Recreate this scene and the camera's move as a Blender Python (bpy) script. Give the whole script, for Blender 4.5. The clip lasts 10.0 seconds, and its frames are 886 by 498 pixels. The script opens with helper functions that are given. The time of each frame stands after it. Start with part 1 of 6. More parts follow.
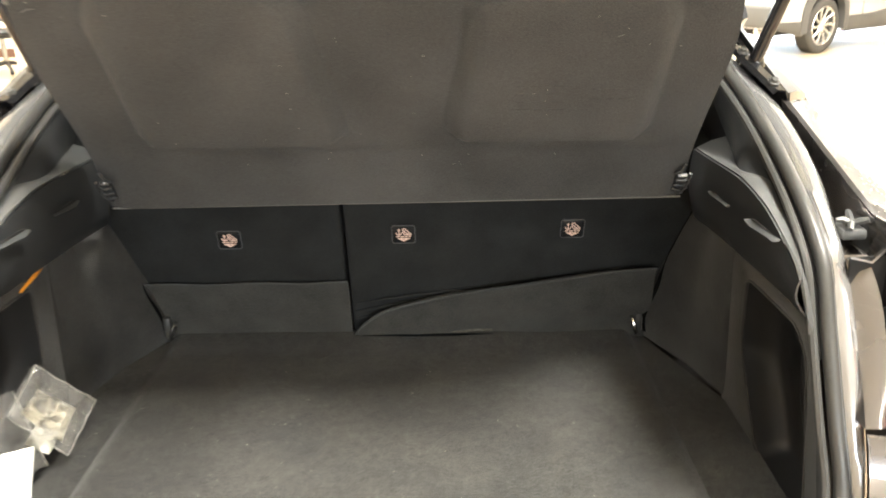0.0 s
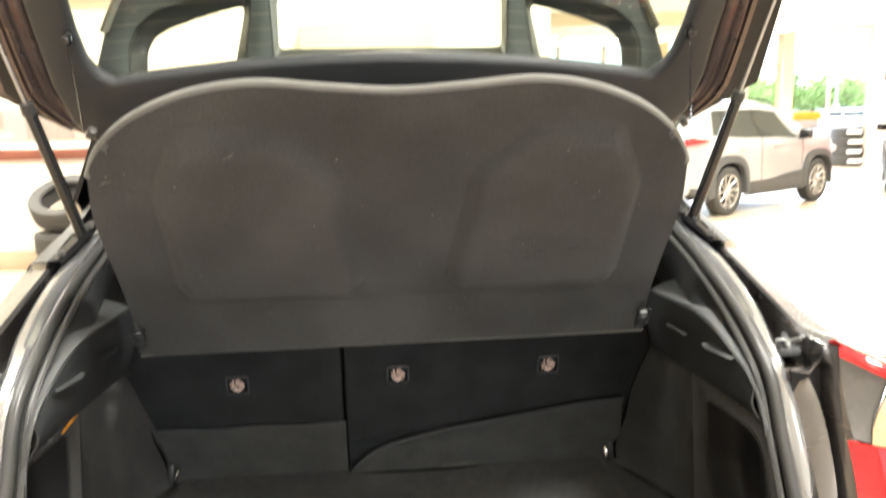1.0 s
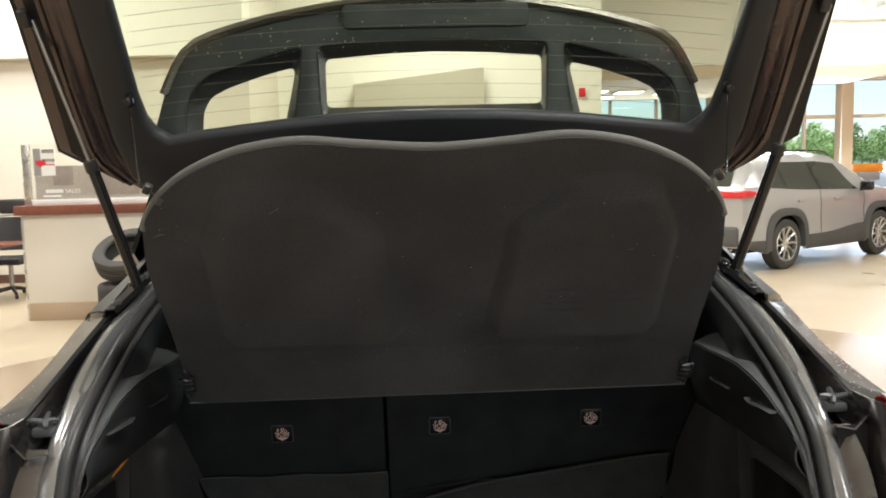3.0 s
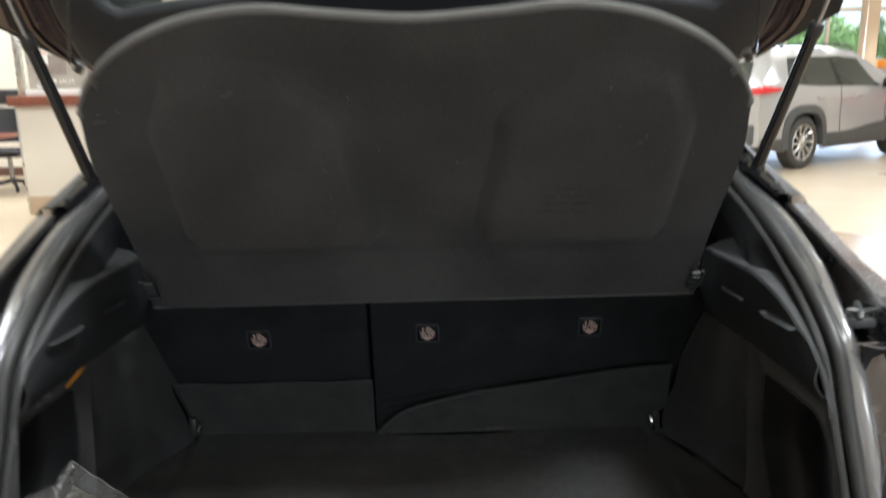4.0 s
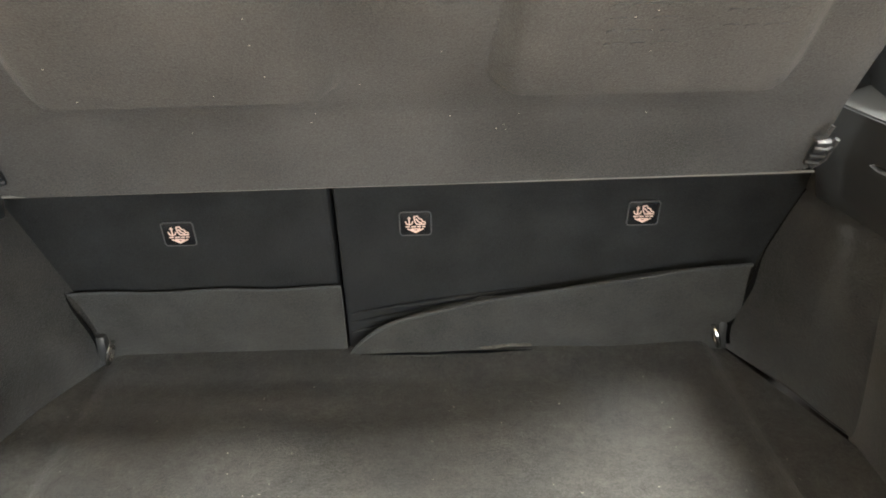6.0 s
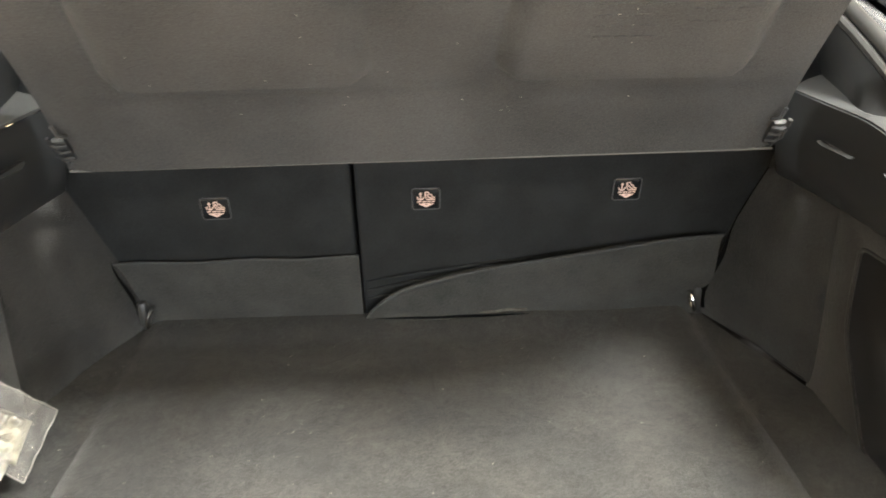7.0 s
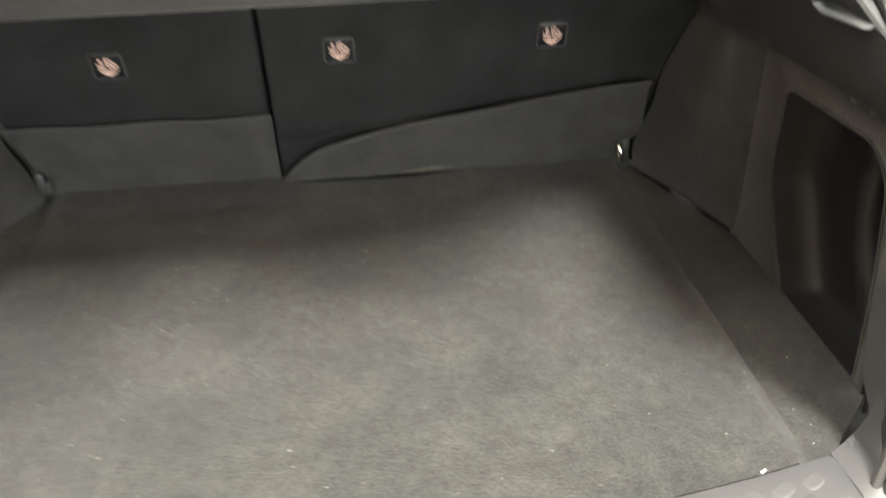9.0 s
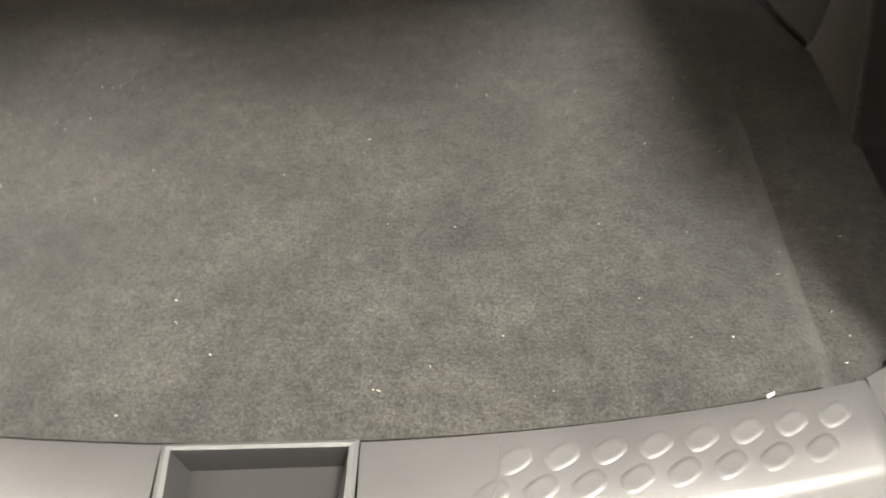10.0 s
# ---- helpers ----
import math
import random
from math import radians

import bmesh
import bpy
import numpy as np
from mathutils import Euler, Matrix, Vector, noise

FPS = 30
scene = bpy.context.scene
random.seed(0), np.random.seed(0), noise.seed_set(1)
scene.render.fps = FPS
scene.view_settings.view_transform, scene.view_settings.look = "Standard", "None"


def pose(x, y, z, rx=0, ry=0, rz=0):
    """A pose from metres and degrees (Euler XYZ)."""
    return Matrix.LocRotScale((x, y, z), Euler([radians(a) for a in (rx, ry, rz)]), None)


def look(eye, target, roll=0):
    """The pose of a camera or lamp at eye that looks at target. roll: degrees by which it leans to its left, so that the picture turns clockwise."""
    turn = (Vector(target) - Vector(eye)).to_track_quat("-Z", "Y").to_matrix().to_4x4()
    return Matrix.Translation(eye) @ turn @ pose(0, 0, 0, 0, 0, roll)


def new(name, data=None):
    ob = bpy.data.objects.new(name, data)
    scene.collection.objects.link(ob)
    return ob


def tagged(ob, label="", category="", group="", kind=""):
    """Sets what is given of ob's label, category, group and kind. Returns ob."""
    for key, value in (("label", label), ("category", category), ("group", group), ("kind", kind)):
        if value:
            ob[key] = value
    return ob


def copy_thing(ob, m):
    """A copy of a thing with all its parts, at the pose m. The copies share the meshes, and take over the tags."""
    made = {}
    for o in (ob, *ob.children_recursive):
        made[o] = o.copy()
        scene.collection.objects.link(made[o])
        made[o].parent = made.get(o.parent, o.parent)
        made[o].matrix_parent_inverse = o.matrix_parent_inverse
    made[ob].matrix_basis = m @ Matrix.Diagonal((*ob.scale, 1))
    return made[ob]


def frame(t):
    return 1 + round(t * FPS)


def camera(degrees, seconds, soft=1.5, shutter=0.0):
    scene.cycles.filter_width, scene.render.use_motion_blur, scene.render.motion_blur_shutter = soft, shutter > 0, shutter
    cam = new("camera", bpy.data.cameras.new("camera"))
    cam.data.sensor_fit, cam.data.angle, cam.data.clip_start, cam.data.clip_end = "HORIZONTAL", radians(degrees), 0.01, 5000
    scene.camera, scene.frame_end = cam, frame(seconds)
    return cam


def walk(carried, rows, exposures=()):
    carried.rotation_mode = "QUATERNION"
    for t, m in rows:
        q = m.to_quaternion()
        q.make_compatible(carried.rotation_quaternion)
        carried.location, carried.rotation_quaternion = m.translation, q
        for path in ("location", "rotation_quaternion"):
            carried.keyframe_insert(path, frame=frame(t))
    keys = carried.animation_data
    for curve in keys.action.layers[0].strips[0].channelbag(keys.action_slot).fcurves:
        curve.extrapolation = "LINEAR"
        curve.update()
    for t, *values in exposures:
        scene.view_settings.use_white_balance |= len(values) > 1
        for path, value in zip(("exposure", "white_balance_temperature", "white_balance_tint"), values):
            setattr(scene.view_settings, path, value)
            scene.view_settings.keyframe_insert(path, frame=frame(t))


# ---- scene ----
cam = camera(58.5, 10.0, soft=1.75, shutter=0.6)
# seconds, eye, target, roll
PATH = [
    (0, (0.102, -0.629, 1.554), (0.095, 1.233, 0.823), -0.9),
    (0.5, (0.01, -0.776, 1.529), (0.075, 1.136, 0.946), -0.9),
    (1, (-0.033, -0.837, 1.57), (0.144, 1.127, 1.236), -1.1),
    (1.5, (-0.079, -0.852, 1.579), (0.157, 1.122, 1.359), -0.9),
    (2, (-0.044, -0.863, 1.58), (0.14, 1.12, 1.395), -1.0),
    (3.3, (-0.003, -0.867, 1.57), (0.024, 1.121, 1.353), -1.2),
    (3.5, (0.005, -0.849, 1.572), (0.027, 1.134, 1.311), -1.0),
    (4, (0.035, -0.708, 1.548), (0.055, 1.24, 1.092), -1.0),
    (4.5, (0.078, -0.407, 1.503), (0.082, 1.484, 0.849), -1.0),
    (5, (0.086, -0.216, 1.454), (0.095, 1.631, 0.687), -1.0),
    (5.5, (0.054, -0.179, 1.434), (0.07, 1.653, 0.632), -0.9),
    (6.8, (0.022, -0.344, 1.479), (0.075, 1.465, 0.629), -1.3),
    (7, (-0.002, -0.376, 1.466), (0.062, 1.447, 0.646), -0.9),
    (7.5, (-0.06, -0.402, 1.476), (0.027, 1.413, 0.641), -1.2),
    (8, (-0.063, -0.423, 1.481), (0.094, 1.388, 0.646), -1.4),
    (8.5, (-0.033, -0.442, 1.475), (0.16, 1.33, 0.568), -1.2),
    (9, (0.034, -0.343, 1.418), (0.227, 1.314, 0.316), -0.7),
    (9.2, (0.082, -0.279, 1.395), (0.248, 1.321, 0.207), -0.7),
    (9.4, (0.106, -0.232, 1.382), (0.254, 1.285, 0.088), -0.2),
    (9.5, (0.118, -0.211, 1.37), (0.247, 1.26, 0.021), -0.2),
    (9.6, (0.129, -0.194, 1.357), (0.238, 1.233, -0.041), 0.0),
    (9.7, (0.14, -0.174, 1.342), (0.226, 1.207, -0.102), 0.1),
    (9.8, (0.152, -0.154, 1.33), (0.213, 1.183, -0.155), 0.3),
    (10, (0.169, -0.119, 1.322), (0.188, 1.144, -0.229), 0.6),
]
# seconds, stops, kelvin, tint
EXPOSURES = [(0, 2.72, 6150, 10), (0.5, 2.75, 5950, 10), (1, 2.35, 5950, 10), (1.5, 1.42, 6000, 10), (2, 1.05, 6100, 10), (3.5, 0.62, 5450, 10), (4, 0.90, 5350, 10), (4.5, 1.95, 5900, 10), (5, 2.84, 5950, 10), (5.5, 3.15, 5950, 10), (7, 3.0, 5950, 10), (8.5, 2.9, 5950, 10), (9, 2.95, 6000, 10), (9.5, 2.94, 6080, 10), (10, 2.60, 6150, 12)]
walk(cam, [(t, look(eye, target, roll)) for t, eye, target, roll in PATH], EXPOSURES)

# ---- light ----
world = bpy.data.worlds.new("world")
scene.world = world
world.use_nodes = True
wn = world.node_tree
sky = wn.nodes.new("ShaderNodeTexSky")
sky.sky_type = "NISHITA"
sky.sun_disc = False
sky.sun_elevation, sky.sun_rotation = radians(48), radians(150)
wn.links.new(sky.outputs[0], wn.nodes["Background"].inputs[0])
wn.nodes["Background"].inputs[1].default_value = 0.15

sun_data = bpy.data.lights.new("sun", "SUN")
sun_data.energy, sun_data.angle, sun_data.color = 5.0, radians(0.6), (1.0, 0.96, 0.9)
sun_lamp = new("sun", sun_data)
sun_lamp.matrix_world = look((0, 0, 30), (8, 14, 0))


def area(name, eye, target, sx, sy, watts, color):
    d = bpy.data.lights.new(name, "AREA")
    d.shape, d.size, d.size_y, d.energy, d.color = "RECTANGLE", sx, sy, watts, color
    ob = new(name, d)
    ob.matrix_world = look(eye, target)
    return ob


WARM = (1.0, 0.93, 0.78)
CEIL = 6.4
# ceiling fixtures: x, y, watts
FIXTURES = [(-6, -7, 35), (2.2, -0.8, 282), (-3.0, 0.0, 82), (7, -7, 40), (-6.5, 1.5, 95), (7.5, 1.5, 95), (-5, 7.5, 185), (4, 7.0, 125), (10.5, 8, 160), (10.2, 15.2, 250), (0.4, 11.3, 180), (-6.5, 9.6, 100)]
for fx, fy, fw in FIXTURES:
    area("ceiling_lamp", (fx, fy, CEIL - 0.42), (fx, fy, 0), 1.4, 1.4, fw, WARM)
# fill light added in an unseen window opening behind the camera, for the boot
area("boot_fill_light", (3.5, -14.8, 2.2), (3.5, 0, 1.2), 10.6, 3.4, 210, (1.0, 0.96, 0.90))
# daylight of the glazed wall
area("window_light", (9.0, 20.3, 2.0), (9.0, 0, 1.2), 9.0, 3.2, 260, (0.93, 0.97, 1.0))

# ---- materials ----
def mat(name, color, rough=0.6, metal=0.0, vary=0.12, fine=300.0, coarse=6.0, bump=0.0, coat=0.0, spec=0.5, rvary=0.1, per_object=0.0, sheen=0.0):
    """A surface with grain and patches of two sizes, in metres."""
    m = bpy.data.materials.new(name)
    m.use_nodes = True
    nt = m.node_tree
    b = nt.nodes["Principled BSDF"]
    tc = nt.nodes.new("ShaderNodeTexCoord")
    n1 = nt.nodes.new("ShaderNodeTexNoise")
    n1.inputs["Scale"].default_value, n1.inputs["Detail"].default_value = fine, 2
    n2 = nt.nodes.new("ShaderNodeTexNoise")
    n2.inputs["Scale"].default_value, n2.inputs["Detail"].default_value = coarse, 4
    for n in (n1, n2):
        nt.links.new(tc.outputs["Object"], n.inputs["Vector"])
    add = nt.nodes.new("ShaderNodeMath")
    add.operation = "ADD"
    nt.links.new(n1.outputs[0], add.inputs[0])
    nt.links.new(n2.outputs[0], add.inputs[1])
    mr = nt.nodes.new("ShaderNodeMapRange")
    mr.inputs[1].default_value, mr.inputs[2].default_value = 0.6, 1.4
    mr.inputs[3].default_value, mr.inputs[4].default_value = 1 - vary, 1 + vary
    nt.links.new(add.outputs[0], mr.inputs[0])
    last = mr.outputs[0]
    if per_object:
        oi = nt.nodes.new("ShaderNodeObjectInfo")
        mo = nt.nodes.new("ShaderNodeMapRange")
        mo.inputs[3].default_value, mo.inputs[4].default_value = 1 - per_object, 1 + per_object
        nt.links.new(oi.outputs["Random"], mo.inputs[0])
        mu = nt.nodes.new("ShaderNodeMath")
        mu.operation = "MULTIPLY"
        nt.links.new(last, mu.inputs[0])
        nt.links.new(mo.outputs[0], mu.inputs[1])
        last = mu.outputs[0]
    mix = nt.nodes.new("ShaderNodeVectorMath")
    mix.operation = "SCALE"
    mix.inputs[0].default_value = color
    nt.links.new(last, mix.inputs["Scale"])
    nt.links.new(mix.outputs[0], b.inputs["Base Color"])
    rr = nt.nodes.new("ShaderNodeMapRange")
    rr.inputs[1].default_value, rr.inputs[2].default_value = 0.3, 0.7
    rr.inputs[3].default_value, rr.inputs[4].default_value = max(0.02, rough * (1 - rvary)), min(1, rough * (1 + rvary))
    nt.links.new(n2.outputs[0], rr.inputs[0])
    nt.links.new(rr.outputs[0], b.inputs["Roughness"])
    b.inputs["Metallic"].default_value = metal
    b.inputs["Coat Weight"].default_value = coat
    b.inputs["Coat Roughness"].default_value = 0.04
    b.inputs["Specular IOR Level"].default_value = spec
    if sheen:
        b.inputs["Sheen Weight"].default_value = sheen
        b.inputs["Sheen Roughness"].default_value = 0.5
    if bump:
        bp = nt.nodes.new("ShaderNodeBump")
        bp.inputs["Strength"].default_value, bp.inputs["Distance"].default_value = 1.0, bump
        nt.links.new(n1.outputs[0], bp.inputs["Height"])
        nt.links.new(bp.outputs[0], b.inputs["Normal"])
    return m


def carpet_mat(name, color):
    """Needle felt: short grey fibres, flecks, and trodden patches."""
    m = mat(name, color, 0.96, vary=0.22, fine=1400, coarse=14, spec=0.08, sheen=0.15)
    nt = m.node_tree
    b = nt.nodes["Principled BSDF"]
    tc = nt.nodes["Texture Coordinate"]
    scale = b.inputs["Base Color"].links[0].from_node
    before = scale.inputs["Scale"].links[0].from_socket
    for size, detail, lo, hi in ((260, 8, 0.58, 1.45), (46, 7, 0.66, 1.34)):
        n = nt.nodes.new("ShaderNodeTexNoise")
        n.inputs["Scale"].default_value, n.inputs["Detail"].default_value, n.inputs["Roughness"].default_value = size, detail, 0.75
        nt.links.new(tc.outputs["Object"], n.inputs["Vector"])
        r = nt.nodes.new("ShaderNodeMapRange")
        r.inputs[1].default_value, r.inputs[2].default_value = 0.32, 0.68
        r.inputs[3].default_value, r.inputs[4].default_value = lo, hi
        nt.links.new(n.outputs[0], r.inputs[0])
        mu = nt.nodes.new("ShaderNodeMath")
        mu.operation = "MULTIPLY"
        nt.links.new(before, mu.inputs[0])
        nt.links.new(r.outputs[0], mu.inputs[1])
        before = mu.outputs[0]
        if size > 100:
            bp = nt.nodes.new("ShaderNodeBump")
            bp.inputs["Strength"].default_value, bp.inputs["Distance"].default_value = 1.0, 0.0018
            nt.links.new(n.outputs[0], bp.inputs["Height"])
            nt.links.new(bp.outputs[0], b.inputs["Normal"])
    vo = nt.nodes.new("ShaderNodeTexVoronoi")
    vo.inputs["Scale"].default_value = 620
    nt.links.new(tc.outputs["Object"], vo.inputs["Vector"])
    sep = nt.nodes.new("ShaderNodeSeparateColor")
    nt.links.new(vo.outputs["Color"], sep.inputs[0])
    cell = nt.nodes.new("ShaderNodeMapRange")
    cell.inputs[3].default_value, cell.inputs[4].default_value = 0.70, 1.3
    nt.links.new(sep.outputs[0], cell.inputs[0])
    mu = nt.nodes.new("ShaderNodeMath")
    mu.operation = "MULTIPLY"
    nt.links.new(before, mu.inputs[0])
    nt.links.new(cell.outputs[0], mu.inputs[1])
    nt.links.new(mu.outputs[0], scale.inputs["Scale"])
    # worn, browner patches
    wear = nt.nodes.new("ShaderNodeTexNoise")
    wear.inputs["Scale"].default_value, wear.inputs["Detail"].default_value = 9.0, 9
    nt.links.new(tc.outputs["Object"], wear.inputs["Vector"])
    mixer = nt.nodes.new("ShaderNodeMix")
    mixer.data_type = "RGBA"
    mixer.inputs[6].default_value = (color[0] * 0.82, color[1] * 0.83, color[2] * 0.84, 1)
    mixer.inputs[7].default_value = (color[0] * 1.22, color[1] * 1.21, color[2] * 1.16, 1)
    span = nt.nodes.new("ShaderNodeMapRange")
    span.inputs[1].default_value, span.inputs[2].default_value = 0.34, 0.66
    nt.links.new(wear.outputs[0], span.inputs[0])
    nt.links.new(span.outputs[0], mixer.inputs[0])
    nt.links.new(mixer.outputs[2], scale.inputs[0])
    return m


def glass(name, color, rough=0.0, alpha=0.12):
    """A thin pane: clear, with a mirror-like gloss."""
    m = bpy.data.materials.new(name)
    m.use_nodes = True
    nt = m.node_tree
    nt.nodes.remove(nt.nodes["Principled BSDF"])
    tr = nt.nodes.new("ShaderNodeBsdfTransparent")
    tr.inputs[0].default_value = (*color, 1)
    gl = nt.nodes.new("ShaderNodeBsdfGlossy")
    gl.inputs["Roughness"].default_value = rough
    fr = nt.nodes.new("ShaderNodeFresnel")
    fr.inputs[0].default_value = 1.35
    mx = nt.nodes.new("ShaderNodeMixShader")
    nt.links.new(fr.outputs[0], mx.inputs[0])
    nt.links.new(tr.outputs[0], mx.inputs[1])
    nt.links.new(gl.outputs[0], mx.inputs[2])
    nt.links.new(mx.outputs[0], nt.nodes["Material Output"].inputs[0])
    return m


def glow(name, color, power):
    m = bpy.data.materials.new(name)
    m.use_nodes = True
    b = m.node_tree.nodes["Principled BSDF"]
    b.inputs["Base Color"].default_value = (*color, 1)
    b.inputs["Emission Color"].default_value = (*color, 1)
    b.inputs["Emission Strength"].default_value = power
    return m


def film_mat(name):
    """Crumpled clear film: mostly see-through, milky where it is creased."""
    m = glass(name, (0.93, 0.93, 0.92), 0.10)
    nt = m.node_tree
    df = nt.nodes.new("ShaderNodeBsdfPrincipled")
    df.inputs["Base Color"].default_value = (0.55, 0.54, 0.52, 1)
    df.inputs["Roughness"].default_value = 0.25
    ns = nt.nodes.new("ShaderNodeTexNoise")
    ns.inputs["Scale"].default_value = 70
    mr = nt.nodes.new("ShaderNodeMapRange")
    mr.inputs[1].default_value, mr.inputs[2].default_value = 0.42, 0.72
    mr.inputs[3].default_value, mr.inputs[4].default_value = 0.04, 0.30
    nt.links.new(ns.outputs[0], mr.inputs[0])
    mx = nt.nodes.new("ShaderNodeMixShader")
    old = nt.nodes["Material Output"].inputs[0].links[0].from_socket
    nt.links.new(mr.outputs[0], mx.inputs[0])
    nt.links.new(old, mx.inputs[1])
    nt.links.new(df.outputs[0], mx.inputs[2])
    nt.links.new(mx.outputs[0], nt.nodes["Material Output"].inputs[0])
    return m


M = {}
M["carpet"] = carpet_mat("carpet", (0.0275, 0.0271, 0.0260))
M["flap"] = mat("flap", (0.0315, 0.0318, 0.0304), 0.95, vary=0.5, fine=420, coarse=16, bump=0.0012, spec=0.1, sheen=0.16)
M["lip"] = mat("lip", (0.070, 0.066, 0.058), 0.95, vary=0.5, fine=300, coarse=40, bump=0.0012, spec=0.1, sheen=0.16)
M["felt"] = mat("felt", (0.0475, 0.0483, 0.0489), 0.93, vary=0.45, fine=500, coarse=5, bump=0.0012, spec=0.08, sheen=0.06)
M["seatcloth"] = mat("seatcloth", (0.0165, 0.0172, 0.0177), 0.95, vary=0.5, fine=600, coarse=12, bump=0.001, spec=0.1)
M["sidefelt"] = mat("sidefelt", (0.0240, 0.0237, 0.0229), 0.92, vary=0.7, fine=420, coarse=13, bump=0.0014, spec=0.12, sheen=0.14)
M["plastic"] = mat("plastic", (0.024, 0.0255, 0.0275), 0.42, vary=0.14, fine=900, coarse=8, bump=0.0003, spec=0.36)
M["trim"] = mat("trim", (0.058, 0.060, 0.061), 0.48, vary=0.08, fine=900, coarse=8, bump=0.0003, spec=0.45)
M["sill"] = mat("sill", (0.0495, 0.0490, 0.0505), 0.36, vary=0.10, fine=700, coarse=9, bump=0.00008, spec=0.5, rvary=0.25)
M["ledge"] = mat("ledge", (0.034, 0.036, 0.037), 0.6, vary=0.08, fine=900, coarse=8, bump=0.0003, spec=0.25)
M["recess"] = mat("recess", (0.019, 0.019, 0.0195), 0.45, vary=0.1, fine=300, coarse=8)
M["gloss"] = mat("gloss", (0.012, 0.012, 0.013), 0.14, vary=0.1, fine=200, coarse=8, spec=0.5)
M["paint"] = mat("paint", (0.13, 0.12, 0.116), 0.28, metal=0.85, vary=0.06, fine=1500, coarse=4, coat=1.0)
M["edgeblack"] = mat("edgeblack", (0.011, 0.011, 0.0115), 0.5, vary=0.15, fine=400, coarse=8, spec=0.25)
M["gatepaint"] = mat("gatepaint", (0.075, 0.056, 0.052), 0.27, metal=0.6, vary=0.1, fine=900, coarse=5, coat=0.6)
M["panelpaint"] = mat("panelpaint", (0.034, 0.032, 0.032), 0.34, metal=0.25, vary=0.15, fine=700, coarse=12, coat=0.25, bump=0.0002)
# body paint made paler, the flange's bright reflections put into its colour
M["flangeshine"] = mat("flangeshine", (0.325, 0.325, 0.33), 0.19, metal=0.75, vary=0.06, fine=1500, coarse=4, coat=0.6)
M["rubber"] = mat("rubber", (0.036, 0.036, 0.035), 0.36, vary=0.12, fine=250, coarse=10, spec=0.35)
M["steel"] = mat("steel", (0.62, 0.61, 0.58), 0.22, metal=1.0, vary=0.1, fine=300, coarse=30)
M["rod"] = mat("rod", (0.30, 0.29, 0.28), 0.3, metal=1.0, vary=0.1, fine=300, coarse=30)
M["rim"] = mat("rim", (0.105, 0.104, 0.098), 0.7, vary=0.15, fine=500, coarse=20)
M["spoiler"] = mat("spoiler", (0.036, 0.039, 0.043), 0.40, vary=0.25, fine=300, coarse=14, rvary=0.3)
M["glass"] = glass("glass", (0.80, 0.825, 0.755))
M["clear"] = glass("clear", (0.97, 0.98, 0.97))
M["bagfilm"] = film_mat("bagfilm")
M["line"] = mat("line", (0.10, 0.08, 0.06), 0.6)
M["redlens"] = mat("redlens", (0.62, 0.015, 0.02), 0.12, vary=0.08, fine=60, coarse=20, coat=1.0)
M["smoke"] = mat("smoke", (0.10, 0.095, 0.092), 0.22, vary=0.12, fine=120, coarse=20, coat=0.8)
M["amberlens"] = mat("amberlens", (0.66, 0.40, 0.22), 0.16, vary=0.18, fine=90, coarse=30, coat=1.0)
M["clearlens"] = mat("clearlens", (0.55, 0.52, 0.50), 0.15, vary=0.15, fine=90, coarse=25, coat=1.0)
M["amber"] = mat("amber", (0.85, 0.36, 0.04), 0.2, vary=0.15, fine=150, coarse=40, coat=0.6)
M["silver"] = mat("silver", (0.41, 0.405, 0.40), 0.36, metal=0.35, vary=0.04, fine=900, coarse=3, coat=1.0)
M["redpaint"] = mat("redpaint", (0.36, 0.012, 0.018), 0.28, metal=0.2, vary=0.05, fine=900, coarse=3, coat=1.0)
M["cladding"] = mat("cladding", (0.075, 0.074, 0.072), 0.6, vary=0.08, fine=500, coarse=5)
M["darkglass"] = mat("darkglass", (0.030, 0.036, 0.030), 0.04, vary=0.1, fine=5, coarse=2, spec=0.8)
M["tyre"] = mat("tyre", (0.06, 0.057, 0.053), 0.75, vary=0.15, fine=200, coarse=10, bump=0.0006, spec=0.3)
M["alloy"] = mat("alloy", (0.66, 0.65, 0.63), 0.28, metal=0.9, vary=0.08, fine=200, coarse=15)
M["floor"] = mat("floor", (0.46, 0.38, 0.27), 0.36, vary=0.07, fine=60, coarse=1.2, spec=0.5, per_object=0.03, rvary=0.25)
M["wall"] = mat("wall", (0.74, 0.69, 0.60), 0.75, vary=0.03, fine=120, coarse=0.8, bump=0.0004)
M["upper"] = mat("upper", (0.86, 0.83, 0.74), 0.75, vary=0.03, fine=120, coarse=0.8)
M["stone"] = mat("stone", (0.35, 0.265, 0.18), 0.18, vary=0.07, fine=60, coarse=1.2)
M["block"] = mat("block", (0.47, 0.435, 0.35), 0.75, vary=0.03, fine=120, coarse=0.8)
M["tan"] = mat("tan", (0.68, 0.54, 0.38), 0.7, vary=0.04, fine=120, coarse=0.8)
M["ceiling"] = mat("ceiling", (0.74, 0.73, 0.67), 0.85, vary=0.05, fine=30, coarse=0.6)
M["frame"] = mat("frame", (0.70, 0.60, 0.46), 0.5, vary=0.04, fine=120, coarse=3)
M["wood"] = mat("wood", (0.20, 0.065, 0.04), 0.35, vary=0.22, fine=40, coarse=6, coat=0.3)
M["base"] = mat("base", (0.10, 0.05, 0.035), 0.5, vary=0.12, fine=60, coarse=5)
M["skirt"] = mat("skirt", (0.45, 0.34, 0.23), 0.5, vary=0.08, fine=60, coarse=3)
